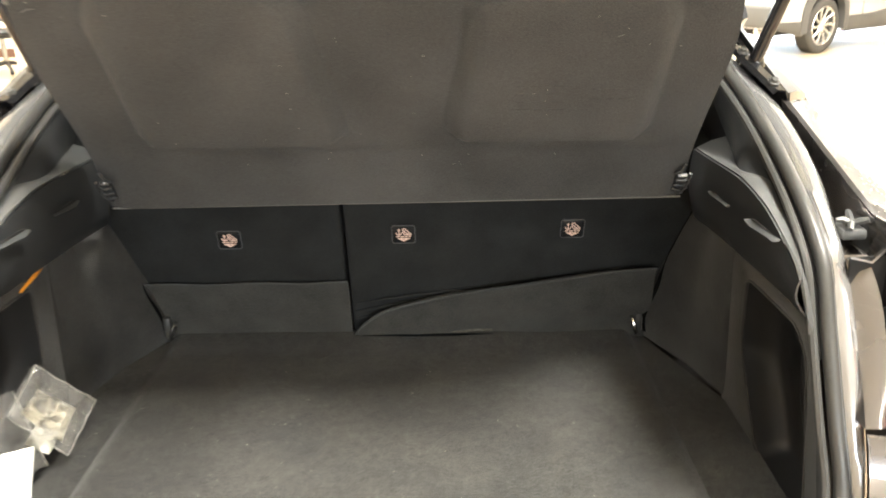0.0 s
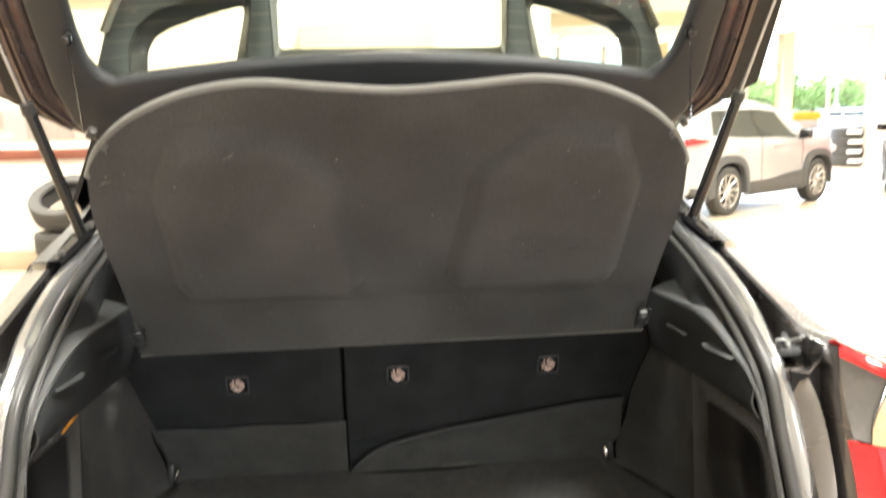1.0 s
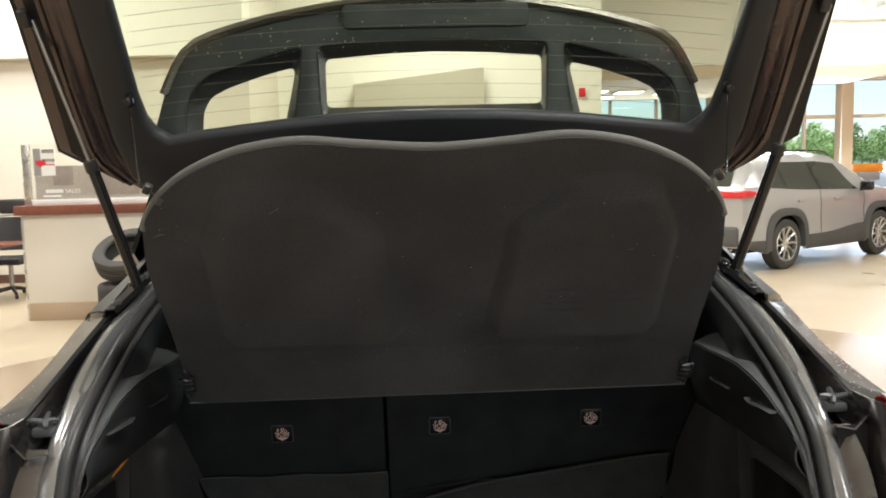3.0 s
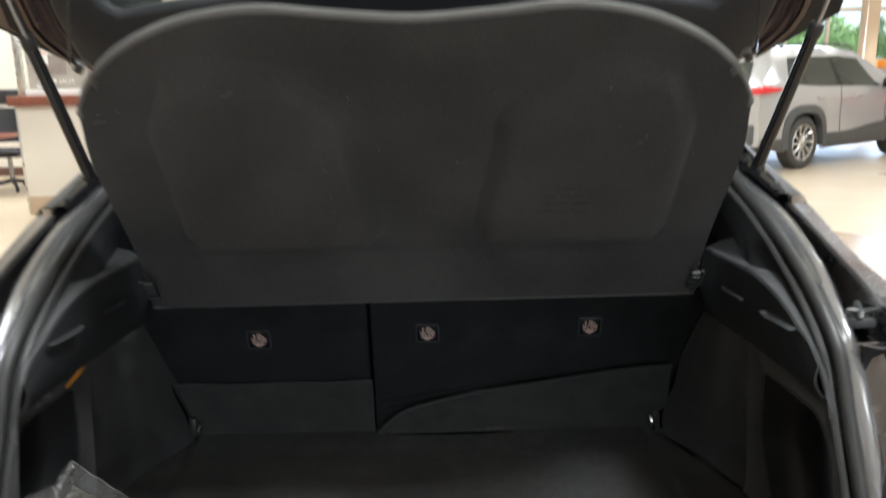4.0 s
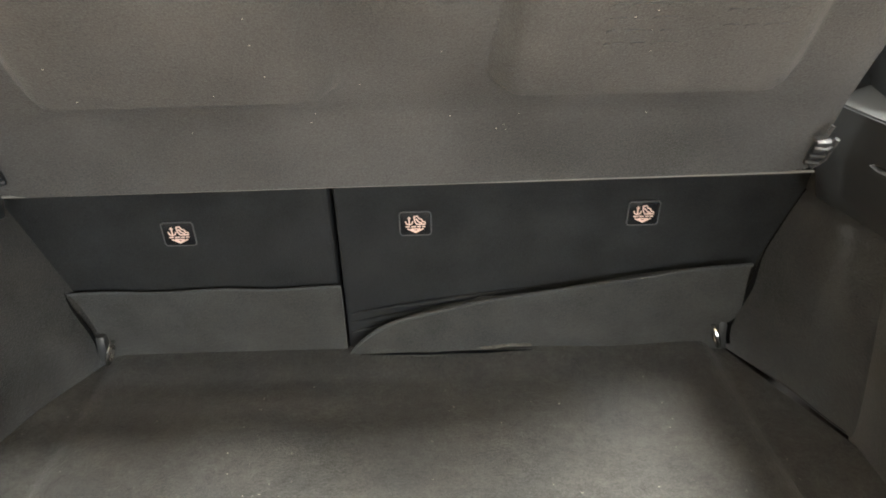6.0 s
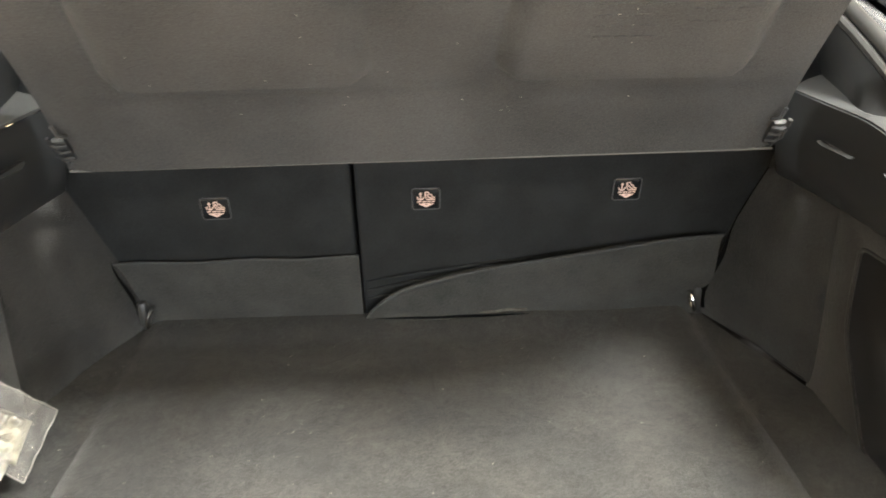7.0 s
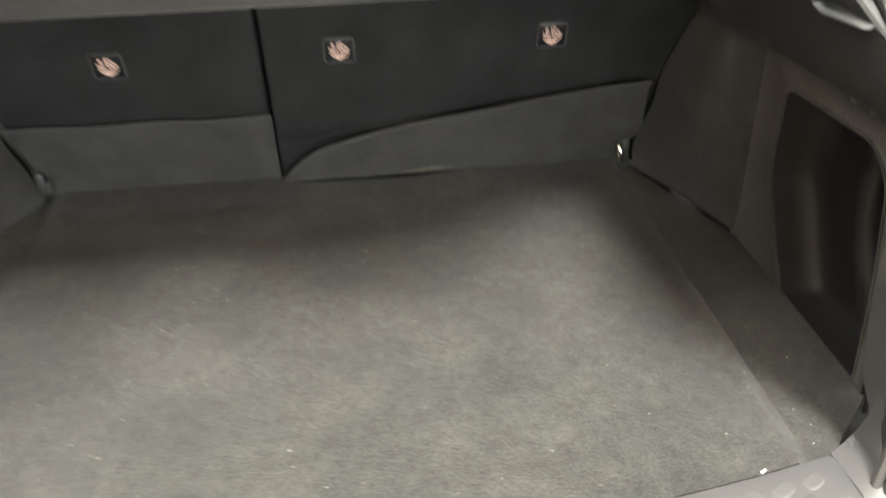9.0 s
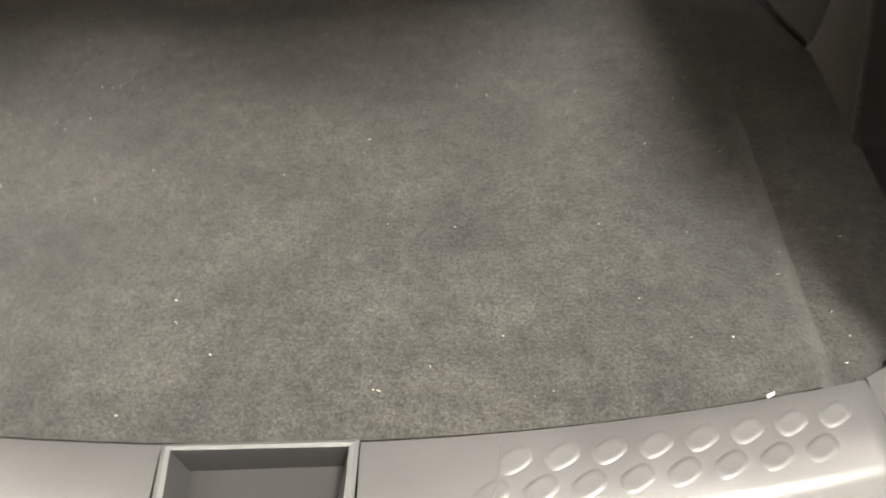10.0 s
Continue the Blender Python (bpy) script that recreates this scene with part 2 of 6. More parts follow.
M["white"] = mat("white", (0.80, 0.80, 0.78), 0.6, vary=0.03, fine=200, coarse=5)
M["kraft"] = mat("kraft", (0.27, 0.25, 0.20), 0.4, vary=0.25, fine=160, coarse=30)
M["milky"] = mat("milky", (0.27, 0.26, 0.235), 0.35, vary=0.12, fine=200, coarse=40)
M["print"] = mat("print", (0.66, 0.47, 0.40), 0.55, vary=0.08, fine=900, coarse=60)
M["whitebar"] = mat("whitebar", (0.85, 0.85, 0.83), 0.6, vary=0.04, fine=200, coarse=9)
M["redprint"] = mat("redprint", (0.65, 0.02, 0.03), 0.5, vary=0.05, fine=100, coarse=9)
M["greyprint"] = mat("greyprint", (0.30, 0.26, 0.23), 0.5, vary=0.15, fine=30, coarse=6)
M["board"] = mat("board", (0.42, 0.39, 0.34), 0.4, vary=0.12, fine=30, coarse=4)
M["chairblack"] = mat("chairblack", (0.022, 0.022, 0.024), 0.5, vary=0.15, fine=200, coarse=12)
M["orange"] = mat("orange", (0.85, 0.30, 0.02), 0.5, vary=0.05, fine=100, coarse=6)
M["grey"] = mat("grey", (0.32, 0.31, 0.30), 0.5, vary=0.08, fine=100, coarse=6)
M["asphalt"] = mat("asphalt", (0.12, 0.12, 0.12), 0.9, vary=0.15, fine=40, coarse=0.4)
M["grass"] = mat("grass", (0.09, 0.15, 0.04), 0.9, vary=0.3, fine=20, coarse=0.5)
M["leaf"] = mat("leaf", (0.20, 0.30, 0.085), 0.7, vary=0.35, fine=5, coarse=0.7, per_object=0.15)
M["bark"] = mat("bark", (0.12, 0.09, 0.06), 0.9, vary=0.25, fine=30, coarse=3)
M["dark"] = mat("dark", (0.005, 0.005, 0.005), 0.8, vary=0.1)
# near black, for added strips that stand in for shade in gaps
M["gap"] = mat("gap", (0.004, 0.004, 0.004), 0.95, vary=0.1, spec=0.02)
M["lamp"] = glow("lamp", (1.0, 0.93, 0.78), 4.0)
M["foam"] = mat("foam", (0.45, 0.42, 0.36), 0.7, vary=0.15, fine=120, coarse=30)

# ---- building helpers ----
def V(*a):
    return Vector(a)


def finish(name, bm, material, smooth=True, angle=38):
    me = bpy.data.meshes.new(name)
    bm.normal_update()
    if smooth:
        for f in bm.faces:
            f.smooth = True
        for e in bm.edges:
            if len(e.link_faces) == 2 and e.calc_face_angle(0) > radians(angle):
                e.smooth = False
    bm.to_mesh(me)
    bm.free()
    me.materials.append(material)
    return me


def part(name, bm, material, parent, label="", smooth=True, angle=38):
    """One mesh object under a thing or a part."""
    ob = new(name, finish(name, bm, material, smooth, angle))
    ob.parent = parent
    if parent is not None:
        ob.matrix_parent_inverse = Matrix.Identity(4)
    return tagged(ob, label) if label else ob


def thing(name, label, category, group="", kind="", at=(0, 0, 0)):
    ob = new(name)
    ob.empty_display_size = 0.1
    ob.location = at
    return tagged(ob, label, category, group, kind)


def setting(name, bm, material, label, category, smooth=False):
    ob = new(name, finish(name, bm, material, smooth))
    return tagged(ob, label, category, kind="structure")


def spline(pts, n):
    """n points on a smooth line through pts."""
    p = [Vector(a) for a in pts]
    d = [0.0]
    for a, b in zip(p, p[1:]):
        d.append(d[-1] + (b - a).length)
    out = []
    for i in range(n):
        s = d[-1] * i / (n - 1)
        k = max(j for j in range(len(p) - 1) if d[j] <= s + 1e-9)
        t = (s - d[k]) / max(1e-9, d[k + 1] - d[k])
        a, b = p[k], p[k + 1]
        ta = (b - p[k - 1]) / max(1e-9, d[k + 1] - d[k - 1]) if k > 0 else (b - a) / (d[k + 1] - d[k])
        tb = (p[k + 2] - a) / max(1e-9, d[k + 2] - d[k]) if k + 2 < len(p) else (b - a) / (d[k + 1] - d[k])
        h = d[k + 1] - d[k]
        t2, t3 = t * t, t * t * t
        out.append((2 * t3 - 3 * t2 + 1) * a + (t3 - 2 * t2 + t) * h * ta + (3 * t2 - 2 * t3) * b + (t3 - t2) * h * tb)
    return out


def matched(pts, m):
    """A smooth line with m steps between each two of pts, so that lines of equally many points pair up."""
    p = [Vector(a) for a in pts]
    out = []
    for k in range(len(p) - 1):
        a, b = p[k], p[k + 1]
        ta = (b - p[k - 1]) / 2 if k else b - a
        tb = (p[k + 2] - a) / 2 if k + 2 < len(p) else b - a
        for j in range(m):
            t = j / m
            t2, t3 = t * t, t * t * t
            out.append((2 * t3 - 3 * t2 + 1) * a + (t3 - 2 * t2 + t) * ta + (3 * t2 - 2 * t3) * b + (t3 - t2) * tb)
    return out + [p[-1]]


def loft(rows, thick=0.0, ring=False, bm=None):
    """A sheet through rows of equally many points; thick gives it depth."""
    bm = bm or bmesh.new()
    vs = [[bm.verts.new(p) for p in r] for r in rows]
    faces = []
    for a, b in zip(vs, vs[1:]):
        m = len(a)
        for i in range(m if ring else m - 1):
            faces.append(bm.faces.new((a[i], a[(i + 1) % m], b[(i + 1) % m], b[i])))
    if thick:
        bm.normal_update()
        bmesh.ops.solidify(bm, geom=faces, thickness=thick)
    return bm


def tube(pts, r, n=10, bm=None, caps=True, flat=1.0):
    """A round bar along pts; r may be a list."""
    bm = bm or bmesh.new()
    p = [Vector(a) for a in pts]
    rs = r if isinstance(r, (list, tuple)) else [r] * len(p)
    rings = []
    up = None
    for i, a in enumerate(p):
        d = (p[min(i + 1, len(p) - 1)] - p[max(i - 1, 0)]).normalized()
        if up is None:
            up = d.orthogonal().normalized()
        up = (up - d * up.dot(d)).normalized()
        side = d.cross(up)
        rings.append([bm.verts.new(a + rs[i] * (math.cos(t) * up + flat * math.sin(t) * side)) for t in (2 * math.pi * k / n for k in range(n))])
    for a, b in zip(rings, rings[1:]):
        for k in range(n):
            bm.faces.new((a[k], a[(k + 1) % n], b[(k + 1) % n], b[k]))
    if caps:
        bm.faces.new(rings[0][::-1])
        bm.faces.new(rings[-1])
    return bm


def block(cx, cy, cz, sx, sy, sz, bevel=0.0, seg=2, bm=None, m=None):
    """A box with rounded edges."""
    own = bmesh.new()
    bmesh.ops.create_cube(own, size=1.0, matrix=Matrix.Diagonal((sx, sy, sz, 1)))
    if bevel:
        bmesh.ops.bevel(own, geom=own.edges[:], offset=bevel, segments=seg, affect="EDGES", profile=0.5)
    mm = Matrix.Translation((cx, cy, cz)) @ (m or Matrix.Identity(4))
    own.transform(mm)
    if bm is None:
        return own
    me = bpy.data.meshes.new("tmp")
    own.to_mesh(me)
    own.free()
    bm.from_mesh(me)
    bpy.data.meshes.remove(me)
    return bm


def plate(outline, holes, thick, place, bevel=0.0):
    """A flat plate in its own xy plane with holes, extruded along +z, then set at place."""
    bm = bmesh.new()
    edges = []
    for loop in [outline] + list(holes):
        vs = [bm.verts.new((p[0], p[1], 0)) for p in loop]
        edges += [bm.edges.new((vs[i], vs[(i + 1) % len(vs)])) for i in range(len(vs))]
    bmesh.ops.triangle_fill(bm, edges=edges, use_beauty=True)
    bmesh.ops.recalc_face_normals(bm, faces=bm.faces[:])
    got = bmesh.ops.extrude_face_region(bm, geom=bm.faces[:])
    bmesh.ops.translate(bm, verts=[v for v in got["geom"] if isinstance(v, bmesh.types.BMVert)], vec=(0, 0, thick))
    bmesh.ops.recalc_face_normals(bm, faces=bm.faces[:])
    if bevel:
        es = [e for e in bm.edges if len(e.link_faces) == 2 and e.calc_face_angle(0) > 0.9]
        bmesh.ops.bevel(bm, geom=es, offset=bevel, segments=2, affect="EDGES", profile=0.5)
    bm.transform(place)
    return bm


def lathe(profile, n, m=None):
    """A turned body round its own z axis from (radius, height) pairs."""
    rows = [[V(r * math.cos(2 * math.pi * k / n), r * math.sin(2 * math.pi * k / n), z) for k in range(n)] for r, z in profile]
    bm = loft(rows, ring=True)
    if m:
        bm.transform(m)
    return bm


def rounded(x0, y0, x1, y1, r, n=5):
    out = []
    for cx, cy, a in ((x1 - r, y1 - r, 0), (x0 + r, y1 - r, 90), (x0 + r, y0 + r, 180), (x1 - r, y0 + r, 270)):
        for k in range(n + 1):
            t = radians(a + 90 * k / n)
            out.append((cx + r * math.cos(t), cy + r * math.sin(t)))
    return out


def fillet(pts, r, n=4):
    """A closed outline whose corners are rounded by about r."""
    out = []
    for a, b, c in zip(pts[-1:] + pts[:-1], pts, pts[1:] + pts[:1]):
        a, b, c = Vector(a), Vector(b), Vector(c)
        p = b + (a - b).normalized() * min(r, 0.42 * (a - b).length)
        q = b + (c - b).normalized() * min(r, 0.42 * (c - b).length)
        for k in range(n + 1):
            t = k / n
            v = (1 - t) ** 2 * p + 2 * t * (1 - t) * b + t * t * q
            out.append((v.x, v.y))
    return out


def flip(pts, s):
    return [V(s * p[0], p[1], p[2]) for p in pts]


def smooth_step(a, b, x):
    t = min(1, max(0, (x - a) / (b - a)))
    return t * t * (3 - 2 * t)

# ---- the showroom ----
def boxes(*specs):
    """One mesh of several boxes (x0, y0, z0, x1, y1, z1)."""
    bm = bmesh.new()
    for a in specs:
        block((a[0] + a[3]) / 2, (a[1] + a[4]) / 2, (a[2] + a[5]) / 2, a[3] - a[0], a[4] - a[1], a[5] - a[2], bm=bm)
    return bm


setting("floor", boxes((-14, -15, -0.2, 17, 20.9, 0)), M["floor"], "polished cream stone showroom floor", "floor")
band = bmesh.new()
rim = spline([(-4.6, -4, 0), (-4.6, 2.5, 0), (-3.6, 5.8, 0), (-1.5, 7.3, 0), (1.2, 7.6, 0), (2.9, 6.95, 0), (3.75, 6.2, 0), (4.35, 5.4, 0), (5.0, 3.6, 0), (5.3, 0, 0), (5.3, -4, 0)], 48)
band.faces.new([band.verts.new(p) for p in rim])
bmesh.ops.translate(band, verts=band.verts, vec=(0, 0, 0.004))
setting("floor_band", band, M["stone"], "darker tan band in the polished floor", "floor")
setting("ceiling", boxes((-14, -15, CEIL, 17, 21, CEIL + 0.2)), M["ceiling"], "high off-white showroom ceiling deck", "ceiling")
setting("wall_west", boxes((-14.3, -15, -0.2, -14, 21, CEIL)), M["wall"], "cream painted side wall", "wall")
setting("wall_east", boxes((17, -15, -0.2, 17.3, 21, CEIL)), M["wall"], "cream painted side wall", "wall")
# unseen wall, its opening placed to light the boot from behind
setting("wall_south", boxes((-14, -15.3, -0.2, -2, -15, CEIL), (9, -15.3, -0.2, 17, -15, CEIL), (-2, -15.3, 4.0, 9, -15, CEIL), (-2, -15.3, -0.2, 9, -15, 0.4)), M["wall"], "cream wall out of view with a window opening added for fill light", "wall")
setting("wall_office", boxes((-14, 11.4, 0, -2.6, 11.7, 3.35)), M["wall"], "cream office wall behind the sales counter", "wall")
setting("wall_office_upper", boxes((-14, 11.15, 3.36, -2.6, 11.7, CEIL)), M["upper"], "pale bulkhead above the office wall", "wall")
setting("wall_middle", boxes((-2.6, 13.9, 0, 3.35, 14.2, CEIL)), M["upper"], "pale cream wall in the middle of the showroom", "wall")
slab = boxes((-1.2, 13.55, 0, 1.15, 13.895, 3.39))
for v in slab.verts:
    if v.co.z > 1 and v.co.x < 0:
        v.co.z = 3.13
setting("wall_middle_panel", slab, M["block"], "beige wall block standing before the pale wall", "wall")
setting("wall_return", boxes((-2.9, 11.7, 0, -2.6, 14.2, CEIL)), M["wall"], "cream wall return", "wall")
setting("baseboard", boxes((-14, 11.36, 0, -2.6, 11.396, 0.13)), M["base"], "dark brown wall base", "baseboard")

# the glazed wall
WY = 20.5
header = boxes((3.35, WY, 3.82, 17, WY + 0.3, CEIL), (14.1, WY - 0.05, 0, 17, WY + 0.3, 3.82), (3.35, WY, 0, 3.8, WY + 0.3, 3.82))
setting("wall_north", header, M["upper"], "pale wall over and beside the shop windows", "wall")
setting("soffit", boxes((3.36, 15.4, 3.30, 7.6, WY - 0.02, 3.55), (7.61, 18.2, 3.6, 11.3, WY - 0.02, 3.84)), M["tan"], "tan dropped soffit before the windows", "soffit")
setting("wall_over_soffit", boxes((3.36, 15.42, 3.56, 7.6, 15.62, CEIL), (7.42, 15.63, 3.56, 7.6, 18.24, CEIL), (7.61, 18.25, 3.85, 11.28, 18.45, CEIL), (11.10, 18.46, 3.85, 11.28, WY, CEIL)), M["upper"], "pale wall above the dropped soffit", "wall")
for lx, ly in ((4.0, 17.6), (4.9, 17.9), (4.5, 19.2), (6.0, 18.4)):
    t = thing("panel_light", "flat glowing panel light in the soffit", "ceiling light", "soffit lights")
    part("housing", block(lx, ly, 3.285, 0.66, 0.66, 0.025, 0.004), M["white"], t)
    part("diffuser", block(lx, ly, 3.268, 0.58, 0.58, 0.012), M["lamp"], t)
for px in (7.7, 11.25):
    setting("column", boxes((px, WY - 0.25, 0, px + 0.32, WY + 0.1, 3.82)), M["tan"], "tan square column between the windows", "column")
posts = [3.86, 5.1, 6.35, 8.1, 9.3, 10.4, 11.66, 12.8, 13.95]
window = thing("window_1", "wall of tall shop windows in cream frames", "window", kind="structure")
for a in posts:
    part("window_post", block(a, WY + 0.1, 1.9, 0.07, 0.12, 3.8, 0.006), M["frame"], window)
for z in (0.06, 2.75, 3.74):
    part("window_rail", block(8.9, WY + 0.1, z, 10.1, 0.10, 0.10, 0.006), M["frame"], window)
for a, b in zip(posts, posts[1:]):
    for z0, z1 in ((0.11, 2.70), (2.80, 3.69)):
        pane = part("pane", block((a + b) / 2, WY + 0.1, (z0 + z1) / 2, b - a - 0.07, 0.012, z1 - z0), M["clear"], window)
        pane.visible_shadow = False

# ceiling fixtures and joists
def ceiling_light():
    t = thing("ceiling_light", "square white ceiling light with a glowing diffuser", "ceiling light", "ceiling lights", at=(0, 0, CEIL))
    part("housing", block(0, 0, -0.22, 1.3, 1.3, 0.16, 0.02), M["white"], t)
    part("diffuser", block(0, 0, -0.32, 1.2, 1.2, 0.05, 0.01), M["lamp"], t, "glowing diffuser")
    for sx in (-1, 1):
        part("hanger", tube([(sx * 0.5, 0, -0.14), (sx * 0.5, 0, 0)], 0.008, 6), M["grey"], t)
    return t


first = ceiling_light()
first.location = (FIXTURES[0][0], FIXTURES[0][1], CEIL)
for fx, fy, fw in FIXTURES[1:]:
    copy_thing(first, Matrix.Translation((fx, fy, CEIL)))


def joist(depth, x0=-13.5, x1=16.5):
    t = thing("ceiling_joist", "white open-web steel roof joist", "joist", "roof joists")
    for z in (-0.06, -depth):
        part("chord", block((x0 + x1) / 2, 0, z, x1 - x0, 0.06, 0.05), M["ceiling"], t)
    bm = bmesh.new()
    x = x0 + 0.5
    while x < x1 - 1:
        tube([(x, 0, -0.08), (x + 0.45, 0, 0.02 - depth), (x + 0.9, 0, -0.08)], 0.012 if depth < 1 else 0.03, 5, bm=bm)
        x += 0.9
    part("web", bm, M["ceiling"], t)
    return t


jo = joist(0.55)
jo.location = (0, -9, CEIL)
for jy in (-5, -1, 3, 9.5):
    copy_thing(jo, Matrix.Translation((0, jy, CEIL)))
deep = joist(1.35, 8.6, 16.9)
deep.location = (0, 15.0, CEIL)
copy_thing(deep, Matrix.Translation((0, 17.8, CEIL)))

# outside
ground = bmesh.new()
loft([[V(-900, 20.9, -0.15), V(900, 20.9, -0.15)], [V(-900, 1500, -0.15), V(900, 1500, -0.15)]], bm=ground)
loft([[V(-900, -1500, -0.25), V(900, -1500, -0.25)], [V(-900, 20.9, -0.25), V(900, 20.9, -0.25)]], bm=ground)
setting("ground", ground, M["asphalt"], "grey asphalt car park outside", "ground")
lawn = loft([[V(-300, 95, -0.1), V(300, 95, -0.1)], [V(-200, 400, 0.5), V(200, 400, 0.5)]])
setting("lawn", lawn, M["grass"], "green verge behind the car park", "grass")

pend = thing("pendant_light", "square pendant light hung low from the joists", "ceiling light")
part("housing", block(9.85, 15, 4.70, 1.0, 1.0, 0.16, 0.03), M["white"], pend)
part("diffuser", block(9.85, 15, 4.60, 0.92, 0.92, 0.06, 0.012), M["lamp"], pend, "glowing diffuser")
for dx in (-0.45, 0.45):
    part("hanger", tube([(9.85 + dx, 15, 4.78), (9.85 + dx, 15, CEIL)], 0.008, 6), M["grey"], pend)

# ---- the car with its open tailgate ----
car = thing("hatchback_car", "dark metallic hatchback with its tailgate wide open", "car", at=(0, 0, 0))
N = 30
# lines of the tailgate opening, one side, from the roof to the sill
SEAL = [(0.528, 0.87, 1.459), (0.586, 0.776, 1.337), (0.608, 0.653, 1.274), (0.611, 0.508, 1.212), (0.612, 0.425, 1.167), (0.614, 0.371, 1.121), (0.614, 0.326, 1.04), (0.618, 0.277, 0.935), (0.624, 0.241, 0.847), (0.605, 0.196, 0.763), (0.569, 0.157, 0.702), (0.546, 0.115, 0.682)]
FLANGE = [(0.56, 0.915, 1.47), (0.603, 0.84, 1.35), (0.645, 0.675, 1.28), (0.651, 0.535, 1.22), (0.646, 0.45, 1.166), (0.645, 0.395, 1.123), (0.648, 0.335, 1.04), (0.65, 0.28, 0.935), (0.65, 0.243, 0.845), (0.632, 0.19, 0.757), (0.595, 0.14, 0.692), (0.575, 0.1, 0.665)]
CREST = [(0.536, 0.754, 1.199), (0.541, 0.672, 1.2), (0.549, 0.592, 1.2), (0.5525, 0.545, 1.197), (0.557, 0.478, 1.184), (0.559, 0.415, 1.163), (0.562, 0.338, 1.124), (0.588, 0.335, 1.0), (0.602, 0.334, 0.87), (0.612, 0.318, 0.755), (0.6, 0.272, 0.726), (0.555, 0.24, 0.722)]
LEDGE = [(0.612, 0.822, 1.203), (0.584, 0.705, 1.203), (0.559, 0.598, 1.2025), (0.582, 0.533, 1.203), (0.587, 0.468, 1.17), (0.588, 0.415, 1.139), (0.591, 0.352, 1.07), (0.593, 0.318, 0.985), (0.597, 0.283, 0.86), (0.596, 0.25, 0.765), (0.575, 0.214, 0.73), (0.556, 0.196, 0.715)]
UNDER = [(0.574, 0.83, 1.043), (0.576, 0.74, 1.05), (0.578, 0.64, 1.056), (0.579, 0.545, 1.06), (0.579, 0.47, 1.064), (0.579, 0.415, 1.066), (0.577, 0.34, 1.068)]
SIDEUP = [(p[0] - 0.001, p[1], p[2] - 0.002) for p in CREST[:7]]
TROUGH = [(0.63, 0.85, 1.315), (0.65, 0.68, 1.243), (0.66, 0.565, 1.197), (0.662, 0.46, 1.147), (0.67, 0.4, 1.115)]
FL2 = [(0.599, 0.853, 1.357), (0.645, 0.675, 1.28), (0.651, 0.554, 1.229), (0.646, 0.457, 1.169), (0.645, 0.398, 1.125)]
RIDGE = [(0.648, 0.868, 1.347), (0.654, 0.684, 1.29), (0.667, 0.579, 1.25), (0.674, 0.47, 1.208), (0.693, 0.403, 1.169)]
EDGE = [(0.696, 1.118, 1.369), (0.722, 0.976, 1.319), (0.745, 0.809, 1.274), (0.747, 0.638, 1.22), (0.748, 0.5, 1.19), (0.757, 0.42, 1.172)]
RIDGE2 = [(0.652, 1.1, 1.412), (0.648, 0.95, 1.374), (0.65, 0.8, 1.327), (0.656, 0.67, 1.286), (0.674, 0.47, 1.21), (0.693, 0.403, 1.171)]


CX = 0.016


def beside(pts, s):
    """A line of one side of the body, or its mirror image."""
    return [V(CX + s * p[0], p[1], p[2]) for p in pts]


def offset(pts, dx=0.0, dy=0.0, dz=0.0):
    return [V(p[0] + dx, p[1] + dy, p[2] + dz) for p in pts]


